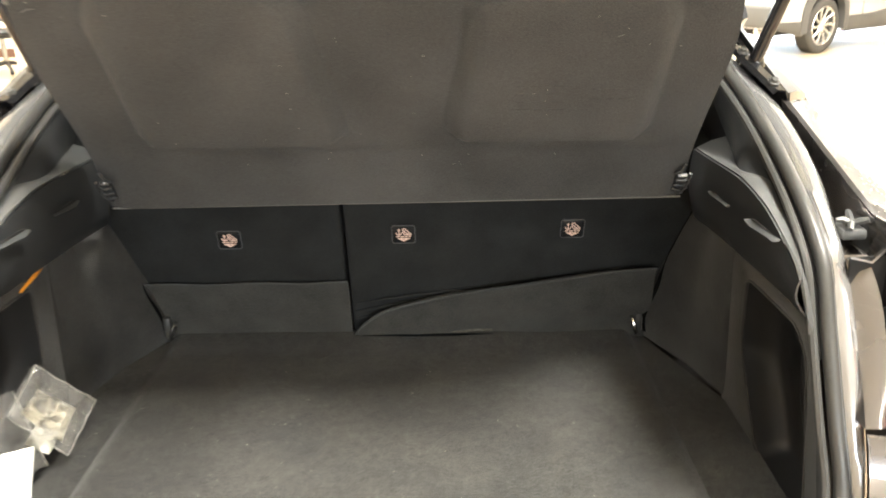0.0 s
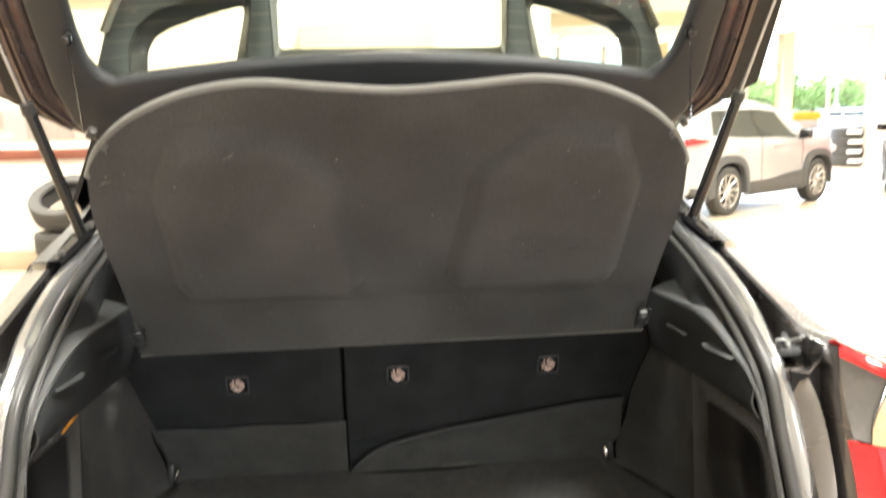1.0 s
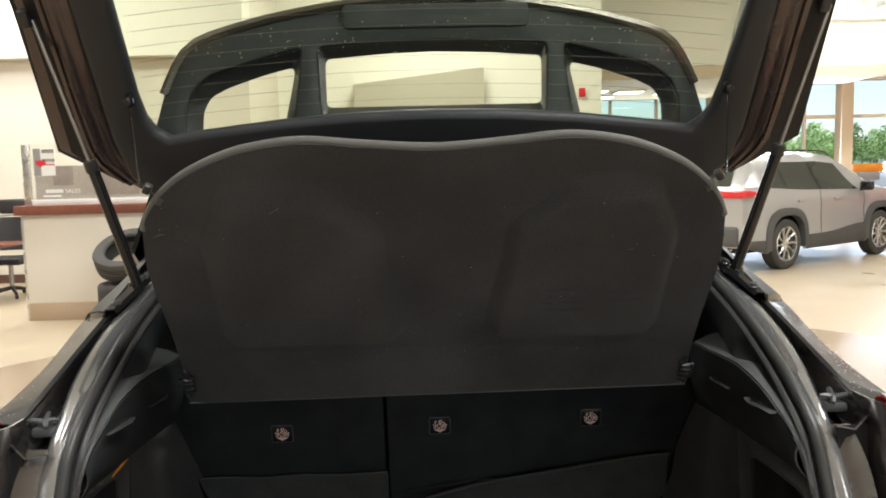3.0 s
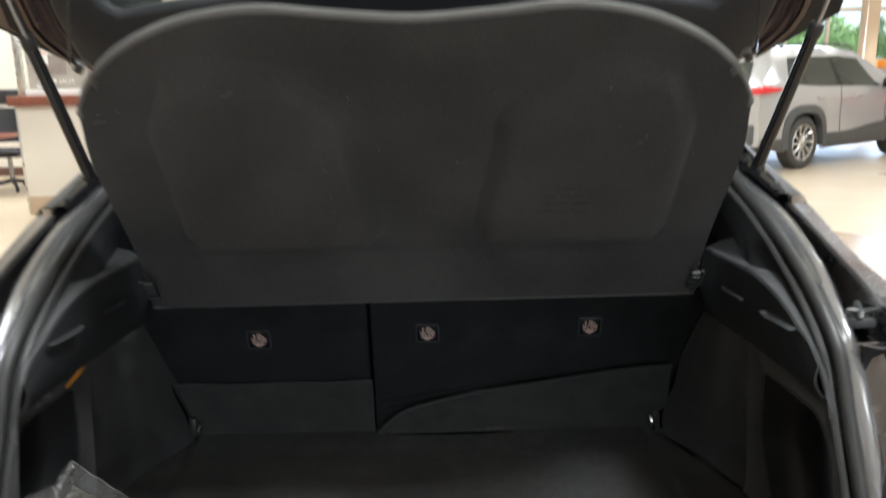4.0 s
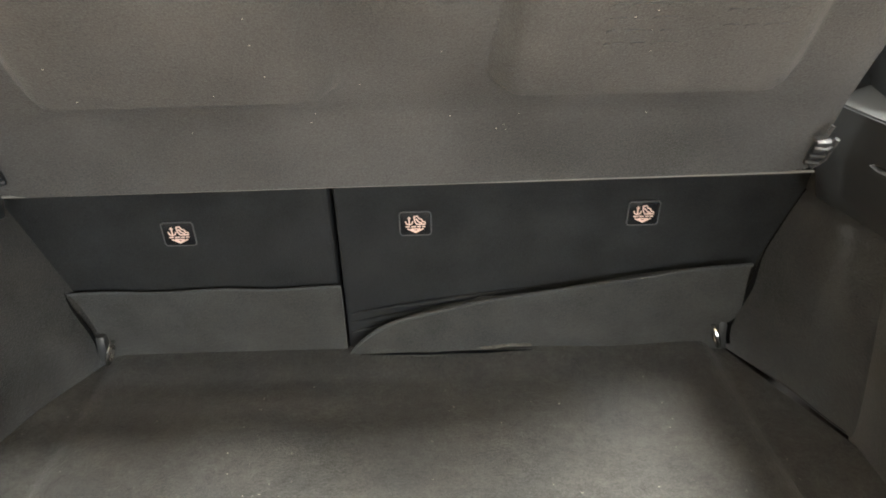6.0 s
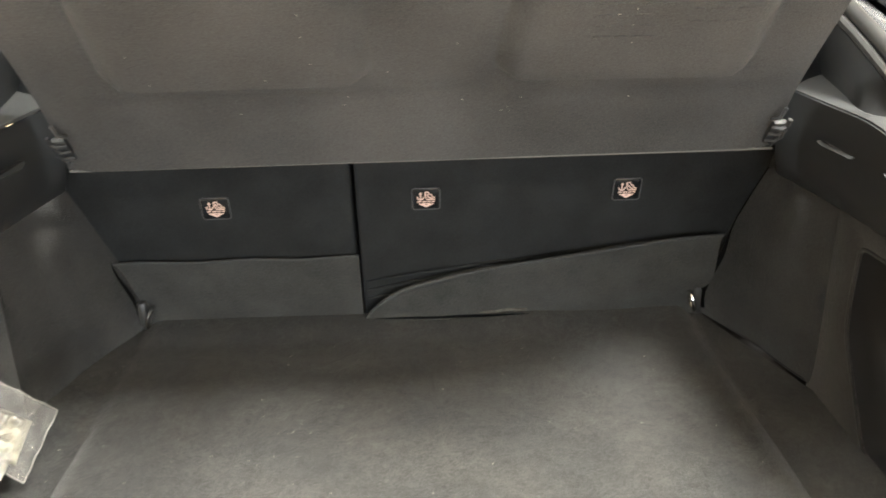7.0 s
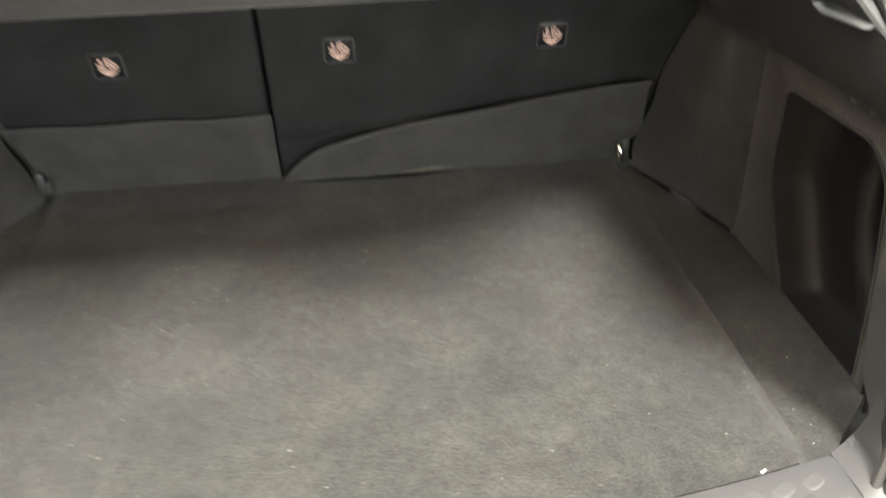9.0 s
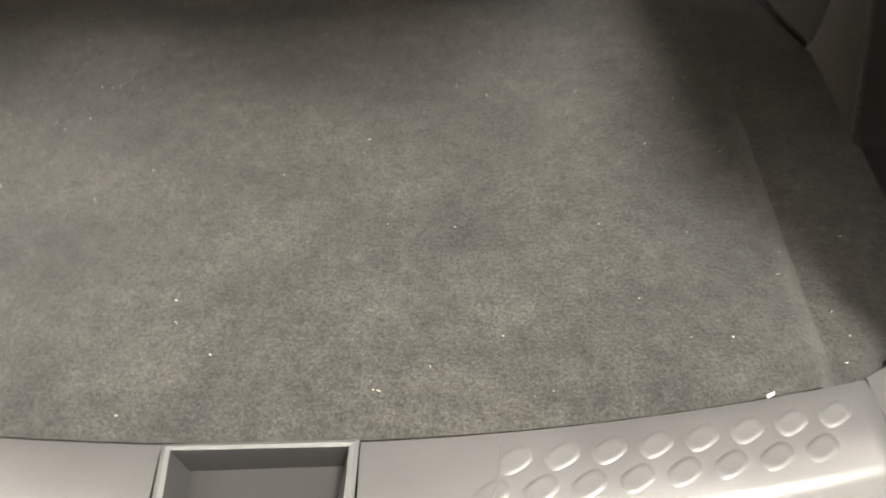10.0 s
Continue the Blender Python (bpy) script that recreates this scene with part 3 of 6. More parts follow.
for s in (-1, 1):
    # painted flange and water channel
    seal, fl = matched(SEAL, 4), matched(FLANGE, 4)
    mid = [(a + b) / 2 + V(0.002, -0.006, 0.012) for a, b in zip(seal, fl)]
    q1 = [a.lerp(b, 0.22) + V(0.0, -0.004, 0.009) for a, b in zip(seal, fl)]
    q3 = [a.lerp(b, 0.78) + V(0.002, -0.004, 0.009) for a, b in zip(seal, fl)]
    part("door_flange", loft([beside(seal, s), beside(q1, s), beside(mid, s), beside(q3, s), beside(fl, s)], 0.003), M["flangeshine"], car, "glossy painted flange of the tailgate opening, paler for its bright reflections")
    fl2, tr, ri = spline(FL2, N), spline(TROUGH, N), spline(RIDGE, N)
    part("water_channel", loft([beside(fl2, s), beside(tr, s), beside([a + V(0.012, 0, 0.0) for a in tr], s), beside(ri, s)], 0.003), M["paint"], car, "painted rain channel beside the opening")
    r2, ed = spline(RIDGE2, N), spline(EDGE, N)
    rows = [r2, [a + V(0.006, 0, 0.003) for a in r2], ed]
    rows += [[e + V(0.025, 0.0, -0.03) for e in ed], [V(0.84, e.y, e.z - 0.16) for e in ed], [V(0.885, e.y, 0.86) for e in ed], [V(0.875, e.y, 0.45) for e in ed]]
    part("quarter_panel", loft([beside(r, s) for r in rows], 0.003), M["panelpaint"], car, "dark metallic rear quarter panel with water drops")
    # black garnish that ends in a step
    g0 = spline([(0.660, 1.12, 1.43), (0.656, 0.97, 1.388), (0.656, 0.80, 1.336), (0.660, 0.69, 1.300)], 14)
    g1 = spline([(0.704, 1.12, 1.378), (0.726, 0.97, 1.331), (0.738, 0.88, 1.306), (0.744, 0.795, 1.282)], 14)
    ridge = [a.lerp(b, 0.35) + V(0.0, 0, 0.009) for a, b in zip(g0, g1)]
    garn = part("pillar_garnish", loft([beside(offset(g0, -0.004, 0, -0.020), s), beside(offset(g0, 0, 0, 0.006), s), beside(ridge, s), beside(offset(g1, -0.010, 0, 0.005), s), beside(offset(g1, -0.003, 0, -0.008), s)], 0.003), M["edgeblack"], car, "dark pillar garnish with a stepped end")
    caps = [V(*g0[-1]) + V(0, -0.001, 0.007), ridge[-1] + V(0, -0.001, 0), V(*g1[-1]) + V(-0.010, -0.001, 0.005)]
    part("garnish_end", loft([beside(caps, s), beside([p + V(0, -0.003, -0.014) for p in caps], s)], 0.002), M["gloss"], garn)
    # rubber seal: two lips
    bm = tube(beside(offset(spline(SEAL, 60), -0.009, 0.002, 0.005), s), 0.0105, 12)
    ob = part("weatherstrip", bm, M["rubber"], car, "black rubber weatherstrip with two ribs")
    part("rib", tube(beside(offset(spline(SEAL, 60), -0.028, 0.006, -0.002), s), 0.0062, 8), M["rubber"], ob)
    # end wall of the channel with the catch bracket
    part("channel_end", loft([beside([V(0.645, 0.40, 1.125), V(0.672, 0.40, 1.118), V(0.694, 0.404, 1.171)], s), beside([V(0.634, 0.362, 1.142), V(0.662, 0.356, 1.137), V(0.70, 0.372, 1.164)], s)], 0.003), M["paint"], car)
    bx = CX + s * 0.660
    br = part("lamp_bracket", block(bx, 0.428, 1.158, 0.036, 0.040, 0.016, 0.005), M["trim"], car, "black plastic bracket in the channel")
    part("screw", lathe([(0.0, 0.006), (0.006, 0.006), (0.008, 0.003), (0.008, 0.0), (0.0, 0.0)], 10, Matrix.Translation((bx, 0.425, 1.166))), M["rubber"], br)
    for ax, ay, az in ((-0.020, 0.004, 0.010), (0.008, 0.030, 0.014), (0.018, -0.012, 0.016), (-0.010, -0.020, 0.004)):
        part("clip", tube([(bx, 0.425, 1.170), (bx + s * ax * 0.6, 0.425 + ay * 0.6, 1.172 + az * 0.3), (bx + s * ax, 0.425 + ay, 1.164 + az)], [0.006, 0.005, 0.004], 6), M["trim"], br)
    # flat painted panel beside the lamp, ending at the bumper's seam
    a0 = spline([(0.632, 0.392, 1.135), (0.640, 0.355, 1.085), (0.641, 0.295, 1.00), (0.634, 0.25, 0.946)], 12)
    a1 = spline([(0.668, 0.383, 1.139), (0.676, 0.340, 1.085), (0.672, 0.285, 1.00), (0.662, 0.252, 0.946)], 12)
    mid = [(a + b) / 2 + V(0, -0.004, 0.002) for a, b in zip(a0, a1)]
    part("lamp_mount_panel", loft([beside(offset(a0, -0.004, 0.03), s), beside(a0, s), beside(mid, s), beside(a1, s), beside(offset(a1, 0.002, 0.05), s)], 0.003), M["paint"], car, "grey painted panel beside the tail lamp")
    # tail lamp cluster

    def lens_y(x, z):
        base = float(np.interp(x, (0.68, 0.70, 0.74, 0.79, 0.845, 0.88, 0.895), (0.372, 0.338, 0.300, 0.276, 0.288, 0.335, 0.42)))
        return base - 0.42 * (1.185 - z)

    def bar_z(x):
        return 1.186 - 0.47 * (x - 0.698)

    def lens(x0, x1, z0, z1, push=0.0, n=12):
        """A piece of the lamp's skin; the limits may be functions of the other coordinate."""
        rows = []
        for i in range(6):
            row = []
            for k in range(n + 1):
                xa = x0(1.16 - 0.11 * i / 5) if callable(x0) else x0
                x = xa + (x1 - xa) * k / n
                za = z0(x) if callable(z0) else z0
                zb = z1(x) if callable(z1) else z1
                z = za + (zb - za) * i / 5
                row.append(V(x, lens_y(x, z) - push * math.sin(math.pi * (0.1 + 0.8 * i / 5)), z))
            rows.append(beside(row, s))
        return loft(rows, 0.004)

    def split_x(z):
        return 0.744 - 0.026 * smooth_step(1.16, 1.05, z) + 0.25 * max(0, z - 1.13)

    lamp = part("tail_lamp", lens(0.699, 0.894, bar_z, lambda x: bar_z(x) - 0.013, 0.003), M["redlens"], car, "red and clear wrap-around tail lamp")
    part("smoked_band", lens(0.700, 0.762, lambda x: bar_z(x) - 0.013, 1.050, -0.010), M["smoke"], lamp, "smoked grey reflector")
    part("clear_lens", lens(split_x, 0.893, lambda x: bar_z(x) - 0.014, 1.050, 0.004), M["amberlens"], lamp, "clear lens with an amber glow")
    part("lens_edge", tube([p + V(0, -0.002, 0) for p in beside([V(split_x(z), lens_y(split_x(z), z), z) for z in (1.152, 1.13, 1.11, 1.09, 1.07, 1.05)], s)], 0.0022, 6), M["steel"], lamp)
    part("lower_red", lens(0.694, 0.892, 1.048, 0.944, 0.006), M["redlens"], lamp, "red lower lens")
    part("red_divider", lens(0.722, 0.742, 1.047, 0.944, 0.010, 4), M["redprint"], lamp)
    top = []
    for d, h in ((0.0, 0.0), (0.008, 0.007), (0.022, 0.011), (0.040, 0.004)):
        top.append(beside([V(x, lens_y(x, bar_z(x)) + d, bar_z(x) + h - 0.004 * (k / 9) ** 2) for k, x in enumerate(0.704 + 0.019 * i for i in range(10))], s))
    part("upper_red", loft(top, 0.003), M["redlens"], lamp, "red lens over the lamp's shoulder")
    for k, (xa, xb) in enumerate(((0.703, 0.722), (0.738, 0.765), (0.771, 0.80), (0.806, 0.835))):
        cells = [[V(x, lens_y(x, bar_z(x)) + d, bar_z(x) + h) for x in (xa, (xa + xb) / 2, xb)] for d, h in ((0.010, 0.0115), (0.022, 0.0145))]
        part("reflector", loft([beside(c, s) for c in cells], 0.002), M["clearlens"], lamp, "clear reflector")
    part("lamp_back", block(CX + s * 0.800, 0.40, 1.06, 0.16, 0.06, 0.16, 0.01), M["dark"], lamp)
    strip0 = spline([(0.690, 0.372, 1.184), (0.694, 0.340, 1.13), (0.690, 0.305, 1.05), (0.676, 0.270, 0.948)], 14)
    strip1 = spline([(0.700, 0.338, 1.186), (0.708, 0.318, 1.13), (0.706, 0.285, 1.05), (0.698, 0.243, 0.948)], 14)
    part("lamp_housing", loft([beside(offset(strip0, -0.002, 0.05), s), beside(strip0, s), beside([a.lerp(b, 0.5) + V(0, -0.004, 0) for a, b in zip(strip0, strip1)], s), beside(strip1, s), beside(offset(strip1, 0.006, 0.004), s)], 0.003), M["paint"], lamp, "grey lamp housing edge")
    part("gap_back", loft([beside(offset(a1, 0.0, 0.045), s), beside(offset(strip0, 0.0, 0.055)[:12], s)], 0.003), M["dark"], lamp)
    # bumper corner below the seam
    rows = []
    for zz, y0, xin in ((0.940, 0.246, 0.634), (0.934, 0.240, 0.634), (0.892, 0.226, 0.636), (0.889, 0.230, 0.636), (0.886, 0.224, 0.636), (0.80, 0.18, 0.628), (0.70, 0.13, 0.585), (0.60, 0.10, 0.56)):
        rows.append(beside([V(xin + (0.90 - xin) * k / 8, y0 - 0.035 * math.sin(math.pi * min(1, k / 6) / 2) + 0.12 * smooth_step(6, 8, k), zz) for k in range(9)], s))
    part("bumper_corner", loft(rows, 0.004), M["paint"], car, "grey painted bumper corner with a seam")
    # inner trim: top face, dark inner face
    cr, tp = matched(CREST, 4), matched(LEDGE, 4)
    se = matched(offset(SEAL, -0.030, 0.010, -0.008), 4)
    mid = [a.lerp(b, 0.5) + V(0, 0, 0.003) for a, b in zip(cr, tp)]
    side = part("side_trim", loft([beside(cr, s), beside(mid, s), beside(tp, s)], 0.004), M["trim"], car, "grey textured plastic pillar trim")
    part("pillar_wall", loft([beside(tp, s), beside([a.lerp(b, 0.5) + V(0.004, 0, 0) for a, b in zip(tp, se)], s), beside(se, s)], 0.003), M["plastic"], side)
    part("seal_base", tube(beside(offset(spline(SEAL, 40)[:26], -0.018, 0.012, -0.010), s), 0.012, 8), M["dark"], ob)
    up, un = matched(SIDEUP, 5), matched(UNDER, 5)
    rows = []
    for k in range(6):
        t = k / 5
        rows.append([a.lerp(b, t) + V(-0.010 * math.sin(math.pi * t), 0, 0) for a, b in zip(up, un)])
    rows.append([b + V(0.022, 0, -0.012) for b in un])
    inner = part("ledge_panel", loft([beside(r, s) for r in rows], 0.003), M["plastic"], side, "black plastic ledge panel with recesses")
    for name, y0, y1, z0, h, x0, x1 in (("vent_hook", 0.640, 0.560, 1.153, 0.0085 if s > 0 else 0.0150, 0.529, 0.534), ("catch", 0.486, 0.395, 1.157, 0.014, 0.539, 0.548)):
        rows = [[], [], [], []]
        for k in range(13):
            q = k / 12
            w = h * min(1, q * 6) * (1 - q) ** 0.8 + 0.0008
            x, y, z = x0 + (x1 - x0) * q, y0 + (y1 - y0) * q, z0
            rows[0].append(V(x + 0.002, y, z + 0.35 * w))
            rows[1].append(V(x + 0.003, y, z))
            rows[2].append(V(x - (0.004 if name == "catch" else 0.0006), y, z - 0.45 * w))
            rows[3].append(V(x + 0.001, y, z - 0.8 * w))
        part(name, loft([beside(r, s) for r in rows[1:]], 0.001), M["ledge"], side, "grey plastic finger grip")
        # flat near-black strip for the shade in the hollow above the grip
        part("recess", loft([beside(r, s) for r in rows[:2]], 0.001), M["dark"], side)
    part("plug", lathe([(0.0, 0.006), (0.007, 0.006), (0.009, 0.0)], 12, Matrix.Translation((CX + s * 0.588, 0.440, 1.062)) @ pose(0, 0, 0, 0, -s * 90, 0)), M["trim"], side)
    part("plug", lathe([(0.0, 0.006), (0.006, 0.006), (0.008, 0.0)], 12, Matrix.Translation((CX + s * 0.589, 0.405, 1.062)) @ pose(0, 0, 0, 0, -s * 90, 0)), M["trim"], side)
    # wheel arch cover: a leaning felt panel whose edge rolls in beside the seat
    rows = []
    for k in range(19):
        t = k / 18
        z = 0.716 + t * 0.352
        row = []
        for j in range(17):
            q = j / 16
            y = 0.975 - q * (0.313 - 0.032 * (1 - t))
            lip = float(np.interp(z, (0.716, 0.745, 0.775, 0.80, 0.83, 0.875, 0.92, 0.98, 1.03, 1.07), (0.534, 0.517, 0.508, 0.508, 0.514, 0.530, 0.547, 0.573, 0.600, 0.606)))
            back = 0.637 - 0.030 * t ** 0.7
            near = lip + (0.604 - lip) * 0.26
            flat = near + (back - near) * q ** 0.9
            w = (1 - q) ** 4
            x = lip * w + flat * (1 - w) - 0.004 * smooth_step(0.55, 0.72, q) * smooth_step(1.0, 0.8, q)
            row.append(V(0.004 * s + x, y + 0.018 * math.sin(math.pi * t) * (1 - q), z))
        row += [row[-1] + V(0.006, -0.005, 0), row[-1] + V(0.026, -0.010, 0)]
        rows.append(row)
    arch = part("wheel_arch_cover", loft([flip(r, s) for r in rows], 0.004), M["sidefelt"], car, "dark felt wheel arch cover")
    # shade between cover and seat, added as a black strip
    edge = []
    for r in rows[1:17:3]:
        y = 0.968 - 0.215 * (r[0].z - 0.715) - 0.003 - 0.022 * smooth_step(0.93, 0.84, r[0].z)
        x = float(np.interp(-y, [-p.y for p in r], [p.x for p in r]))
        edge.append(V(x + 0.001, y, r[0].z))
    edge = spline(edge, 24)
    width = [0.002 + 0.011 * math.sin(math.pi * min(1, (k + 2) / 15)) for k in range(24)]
    part("gap_shade", loft([flip([p + V(-w * f, 0.002 * f, 0) for p, w in zip(edge, width)], s) for f in (1.0, 0.0, -0.6)], 0.001), M["gap"], car, "black strip for the shade beside the seat")
    # shade along the cover's foot, added as a thin black line
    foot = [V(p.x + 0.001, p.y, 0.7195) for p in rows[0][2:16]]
    part("gap_shade", tube(flip(foot, s), 0.0022, 6), M["gap"], car)
    # pocket panel behind it, leaning out towards the floor and open down to it
    place = Matrix(((0, -0.088 * s, s, s * 0.697 + 0.004), (1, 0, 0, 0), (0, 1, 0, 0), (0, 0, 0, 1)))
    hole = fillet([(0.532, 0.708), (0.586, 0.812), (0.611, 0.858), (0.614, 0.905), (0.606, 0.978), (0.600, 1.012), (0.50, 1.018), (0.40, 1.022), (0.362, 0.99), (0.345, 0.86), (0.338, 0.708)], 0.022)
    rim = [(0.712, 0.700), (0.680, 0.90), (0.664, 1.075), (0.36, 1.085), (0.335, 1.0), (0.318, 0.700)]
    pk = part("pocket_panel", plate(rim, [hole], 0.006, place, 0.002), M["sidefelt"], car, "felt side panel with an open pocket")
    # pocket and fold coloured blacker than the panel, standing in for their shade
    rows = [[place @ V(0.47 + (a - 0.47) * q, 0.85 + (b - 0.85) * q, d) for a, b in hole] for d, q in ((0.002, 1.0), (0.014, 0.992), (0.030, 0.972), (0.052, 0.93), (0.062, 0.86), (0.068, 0.6), (0.070, 0.02))]
    part("pocket", loft(rows, ring=True), M["edgeblack"], pk, "deep storage pocket, its shade put into a black colour", angle=80)
    part("pocket_rim", tube([place @ V(a, b, 0.001) for a, b in hole + hole[:1]], 0.0032, 8), M["sidefelt"], pk)
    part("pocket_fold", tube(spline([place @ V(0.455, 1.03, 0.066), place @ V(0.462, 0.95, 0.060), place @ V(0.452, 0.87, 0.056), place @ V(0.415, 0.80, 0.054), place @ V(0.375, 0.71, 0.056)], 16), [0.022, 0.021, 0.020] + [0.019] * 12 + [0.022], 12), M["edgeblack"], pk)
    # cargo hook
    hk = part("cargo_hook", block(0.005 + s * 0.519, 0.944, 0.762, 0.016, 0.030, 0.050, 0.005), M["rubber"], car, "chrome tie-down hook on a black base")
    ring = [V(0.006 + s * (0.507 - 0.006 * math.sin(a)), 0.930 + 0.012 * math.cos(a), 0.757 + 0.019 * math.sin(a)) for a in (2 * math.pi * k / 16 for k in range(17))]
    part("ring", tube(ring, 0.0040, 8, caps=False), M["steel"], hk)
    # gas strut
    st = part("gas_strut", tube([(0.020 + s * 0.621, 0.760, 1.352), (0.022 + s * 0.649, 0.728, 1.478), (0.023 + s * 0.677, 0.698, 1.600)], 0.011, 14), M["gloss"], car, "black tailgate gas strut with a thin rod")
    part("rod", tube([(0.023 + s * 0.677, 0.698, 1.600), (0.024 + s * 0.738, 0.632, 1.862)], 0.0042, 10), M["rod"], st)
    part("collar", lathe([(0.0, -0.012), (0.0125, -0.012), (0.013, 0.008), (0.009, 0.016), (0.0, 0.016)], 14, look((0.023 + s * 0.676, 0.700, 1.594), (0.023 + s * 0.677, 0.698, 1.600))), M["rubber"], st)
    part("ball_joint", lathe([(0.0, -0.02), (0.012, -0.018), (0.016, 0.0), (0.012, 0.016), (0.0, 0.02)], 12, Matrix.Translation((0.018 + s * 0.626, 0.766, 1.342))), M["gloss"], st)
    line = [V(0.600 + 0.044 * k / 6, 0.800 - 0.115 * k / 6, 1.356 - 0.060 * k / 6) for k in range(7)]
    mount = part("mount", loft([beside([p + V(*d) for p in line], s) for d in ((-0.012, 0, 0.010), (-0.006, -0.003, 0.017), (0.010, -0.002, 0.015), (0.016, 0.002, 0.004), (0.018, 0.004, -0.040))], 0.003), M["gloss"], st, "black strut mount screwed to the flange")
    for k in (1, 5):
        part("bolt", lathe([(0.0, 0.009), (0.005, 0.009), (0.007, 0.005), (0.0095, 0.004), (0.0095, 0.0), (0.0, 0.0)], 10, Matrix.Translation(beside([line[k] + V(0.001, -0.003, 0.016)], s)[0]) @ pose(0, 0, 0, 35, 0, 0)), M["rubber"], mount)

for s in (-1, 1):
    rows = [[V(0.618, 0.80, 1.06), V(0.618, 0.95, 1.06), V(0.60, 1.45, 1.06)], [V(0.614, 0.818, 1.203), V(0.612, 0.95, 1.215), V(0.60, 1.45, 1.24)], [V(0.566, 0.858, 1.36), V(0.575, 1.0, 1.40), V(0.585, 1.45, 1.44)], [V(0.53, 0.872, 1.462), V(0.54, 1.0, 1.55), V(0.56, 1.45, 1.60)]]
    part("quarter_trim", loft([beside(r, s) for r in rows], 0.004), M["plastic"], car, "black plastic trim inside the rear quarter")

# amber lens low on one ledge
part("amber_lens", loft([spline([(-0.588, 0.545, 1.034), (-0.577, 0.582, 1.052), (-0.575, 0.625, 1.062)], 8), spline([(-0.590, 0.540, 1.030), (-0.581, 0.580, 1.042), (-0.577, 0.625, 1.060)], 8)], 0.003), M["amber"], car, "small amber reflector on the side trim")

# sill plate with its latch recess
def sill_y(x):
    return 0.168 + 0.2 * x * x


def sill_rows(x0, x1, n):
    cols = []
    for k in range(n + 1):
        x = x0 + (x1 - x0) * k / n
        y = sill_y(x)
        cols.append([V(x, y + 0.004, 0.700), V(x, y, 0.714), V(x, y - 0.012, 0.7165), V(x, y - 0.074, 0.7155), V(x, y - 0.086, 0.713), V(x, y - 0.11, 0.694), V(x, y - 0.135, 0.686), V(x, y - 0.15, 0.66)])
    end = cols[-1] if abs(x1) > abs(x0) else cols[0]
    sgn = 1 if x1 > 0 else -1
    for d, h in ((0.006, -0.004), (0.009, -0.02), (0.010, -0.05)):
        col = [p + V(sgn * d, 0, h) for p in end]
        if abs(x1) > abs(x0):
            cols.append(col)
        else:
            cols.insert(0, col)
    return cols


for s, x0, x1 in ((-1, -0.54, -0.056), (1, 0.107, 0.548)):
    pl = part("sill_plate", loft(sill_rows(x0, x1, 26), 0.004), M["sill"], car, "pale grey ribbed plastic sill plate")
    step = 0.0392
    for r in range(2):
        for k in range(8):
            if s < 0:
                x = -0.213 - step * k + 0.020 * r
            else:
                x = 0.233 + step * k - 0.020 * r
            y = sill_y(x) - 0.0258 - 0.0265 * r
            bm = bmesh.new()
            prof = [(1.26, -0.0002), (1.12, 0.0001), (1.0, 0.0003), (0.88, 0.0005), (0.76, 0.00055), (0.55, 0.0005), (0.3, 0.00045), (0.02, 0.00045)]
            rows = []
            for q, h in prof:
                row = []
                for t in range(18):
                    a = 2 * math.pi * t / 18
                    e = (abs(math.cos(a)) ** 1.5 + abs(math.sin(a)) ** 1.5) ** (-1 / 1.5)
                    u, w = q * 0.0125 * math.cos(a) * e, q * 0.0115 * math.sin(a) * e
                    row.append(V(x + u + s * 0.55 * w, y + w, 0.7165 - (sill_y(x + u) - y - w - 0.012) * 0.0161 + h))
                rows.append(row)
            loft(rows, ring=True, bm=bm)
            part("tread_bump", bm, M["sill"], pl)
    xe = s * 0.205 + 0.012
    part("step_line", tube(spline([(xe + s * 0.004, sill_y(xe) - 0.004, 0.7155), (xe + s * 0.002, sill_y(xe) - 0.04, 0.7160), (xe - s * 0.010, sill_y(xe) - 0.070, 0.7155), (xe - s * 0.02, sill_y(xe) - 0.084, 0.7135)], 14), 0.0010, 6), M["sill"], pl)
for s in (-1, 1):
    lines = (((0.530, 0.228, 0.716), (0.532, 0.205, 0.7165), (0.533, 0.15, 0.7155), (0.535, 0.09, 0.694)),
             ((0.566, 0.246, 0.722), (0.565, 0.215, 0.724), (0.562, 0.16, 0.718), (0.558, 0.10, 0.694)),
             ((0.592, 0.262, 0.738), (0.588, 0.228, 0.744), (0.580, 0.175, 0.728), (0.570, 0.11, 0.694)),
             ((0.604, 0.275, 0.775), (0.600, 0.240, 0.780), (0.590, 0.190, 0.745), (0.578, 0.12, 0.694)))
    part("corner_trim", loft([beside(spline(l, 8), s) for l in lines], 0.003), M["sill"], car, "grey plastic corner between sill and pillar trim")
tray = bmesh.new()
x0, x1, y1 = -0.0552, 0.1062, 0.168
rows = [[(x0, y1), (x1, y1 + 0.004), (x1 - 0.004, 0.05), (x0 + 0.004, 0.05)], [(x0 + 0.008, y1 - 0.006), (x1 - 0.008, y1 - 0.003), (x1 - 0.012, 0.055), (x0 + 0.014, 0.055)], [(x0 + 0.022, y1 - 0.014), (x1 - 0.016, y1 - 0.010), (x1 - 0.03, 0.06), (x0 + 0.05, 0.06)]]
zs = [0.716, 0.7175, 0.680]
rings = [[V(p[0], p[1], z) for p in r] for r, z in zip(rows, zs)]
loft(rings[1:], ring=True, bm=tray)
tray.faces.new([v for v in tray.verts][-4:])
rc = part("latch_recess", tray, M["recess"], car, "recessed latch tray in the sill", angle=20)
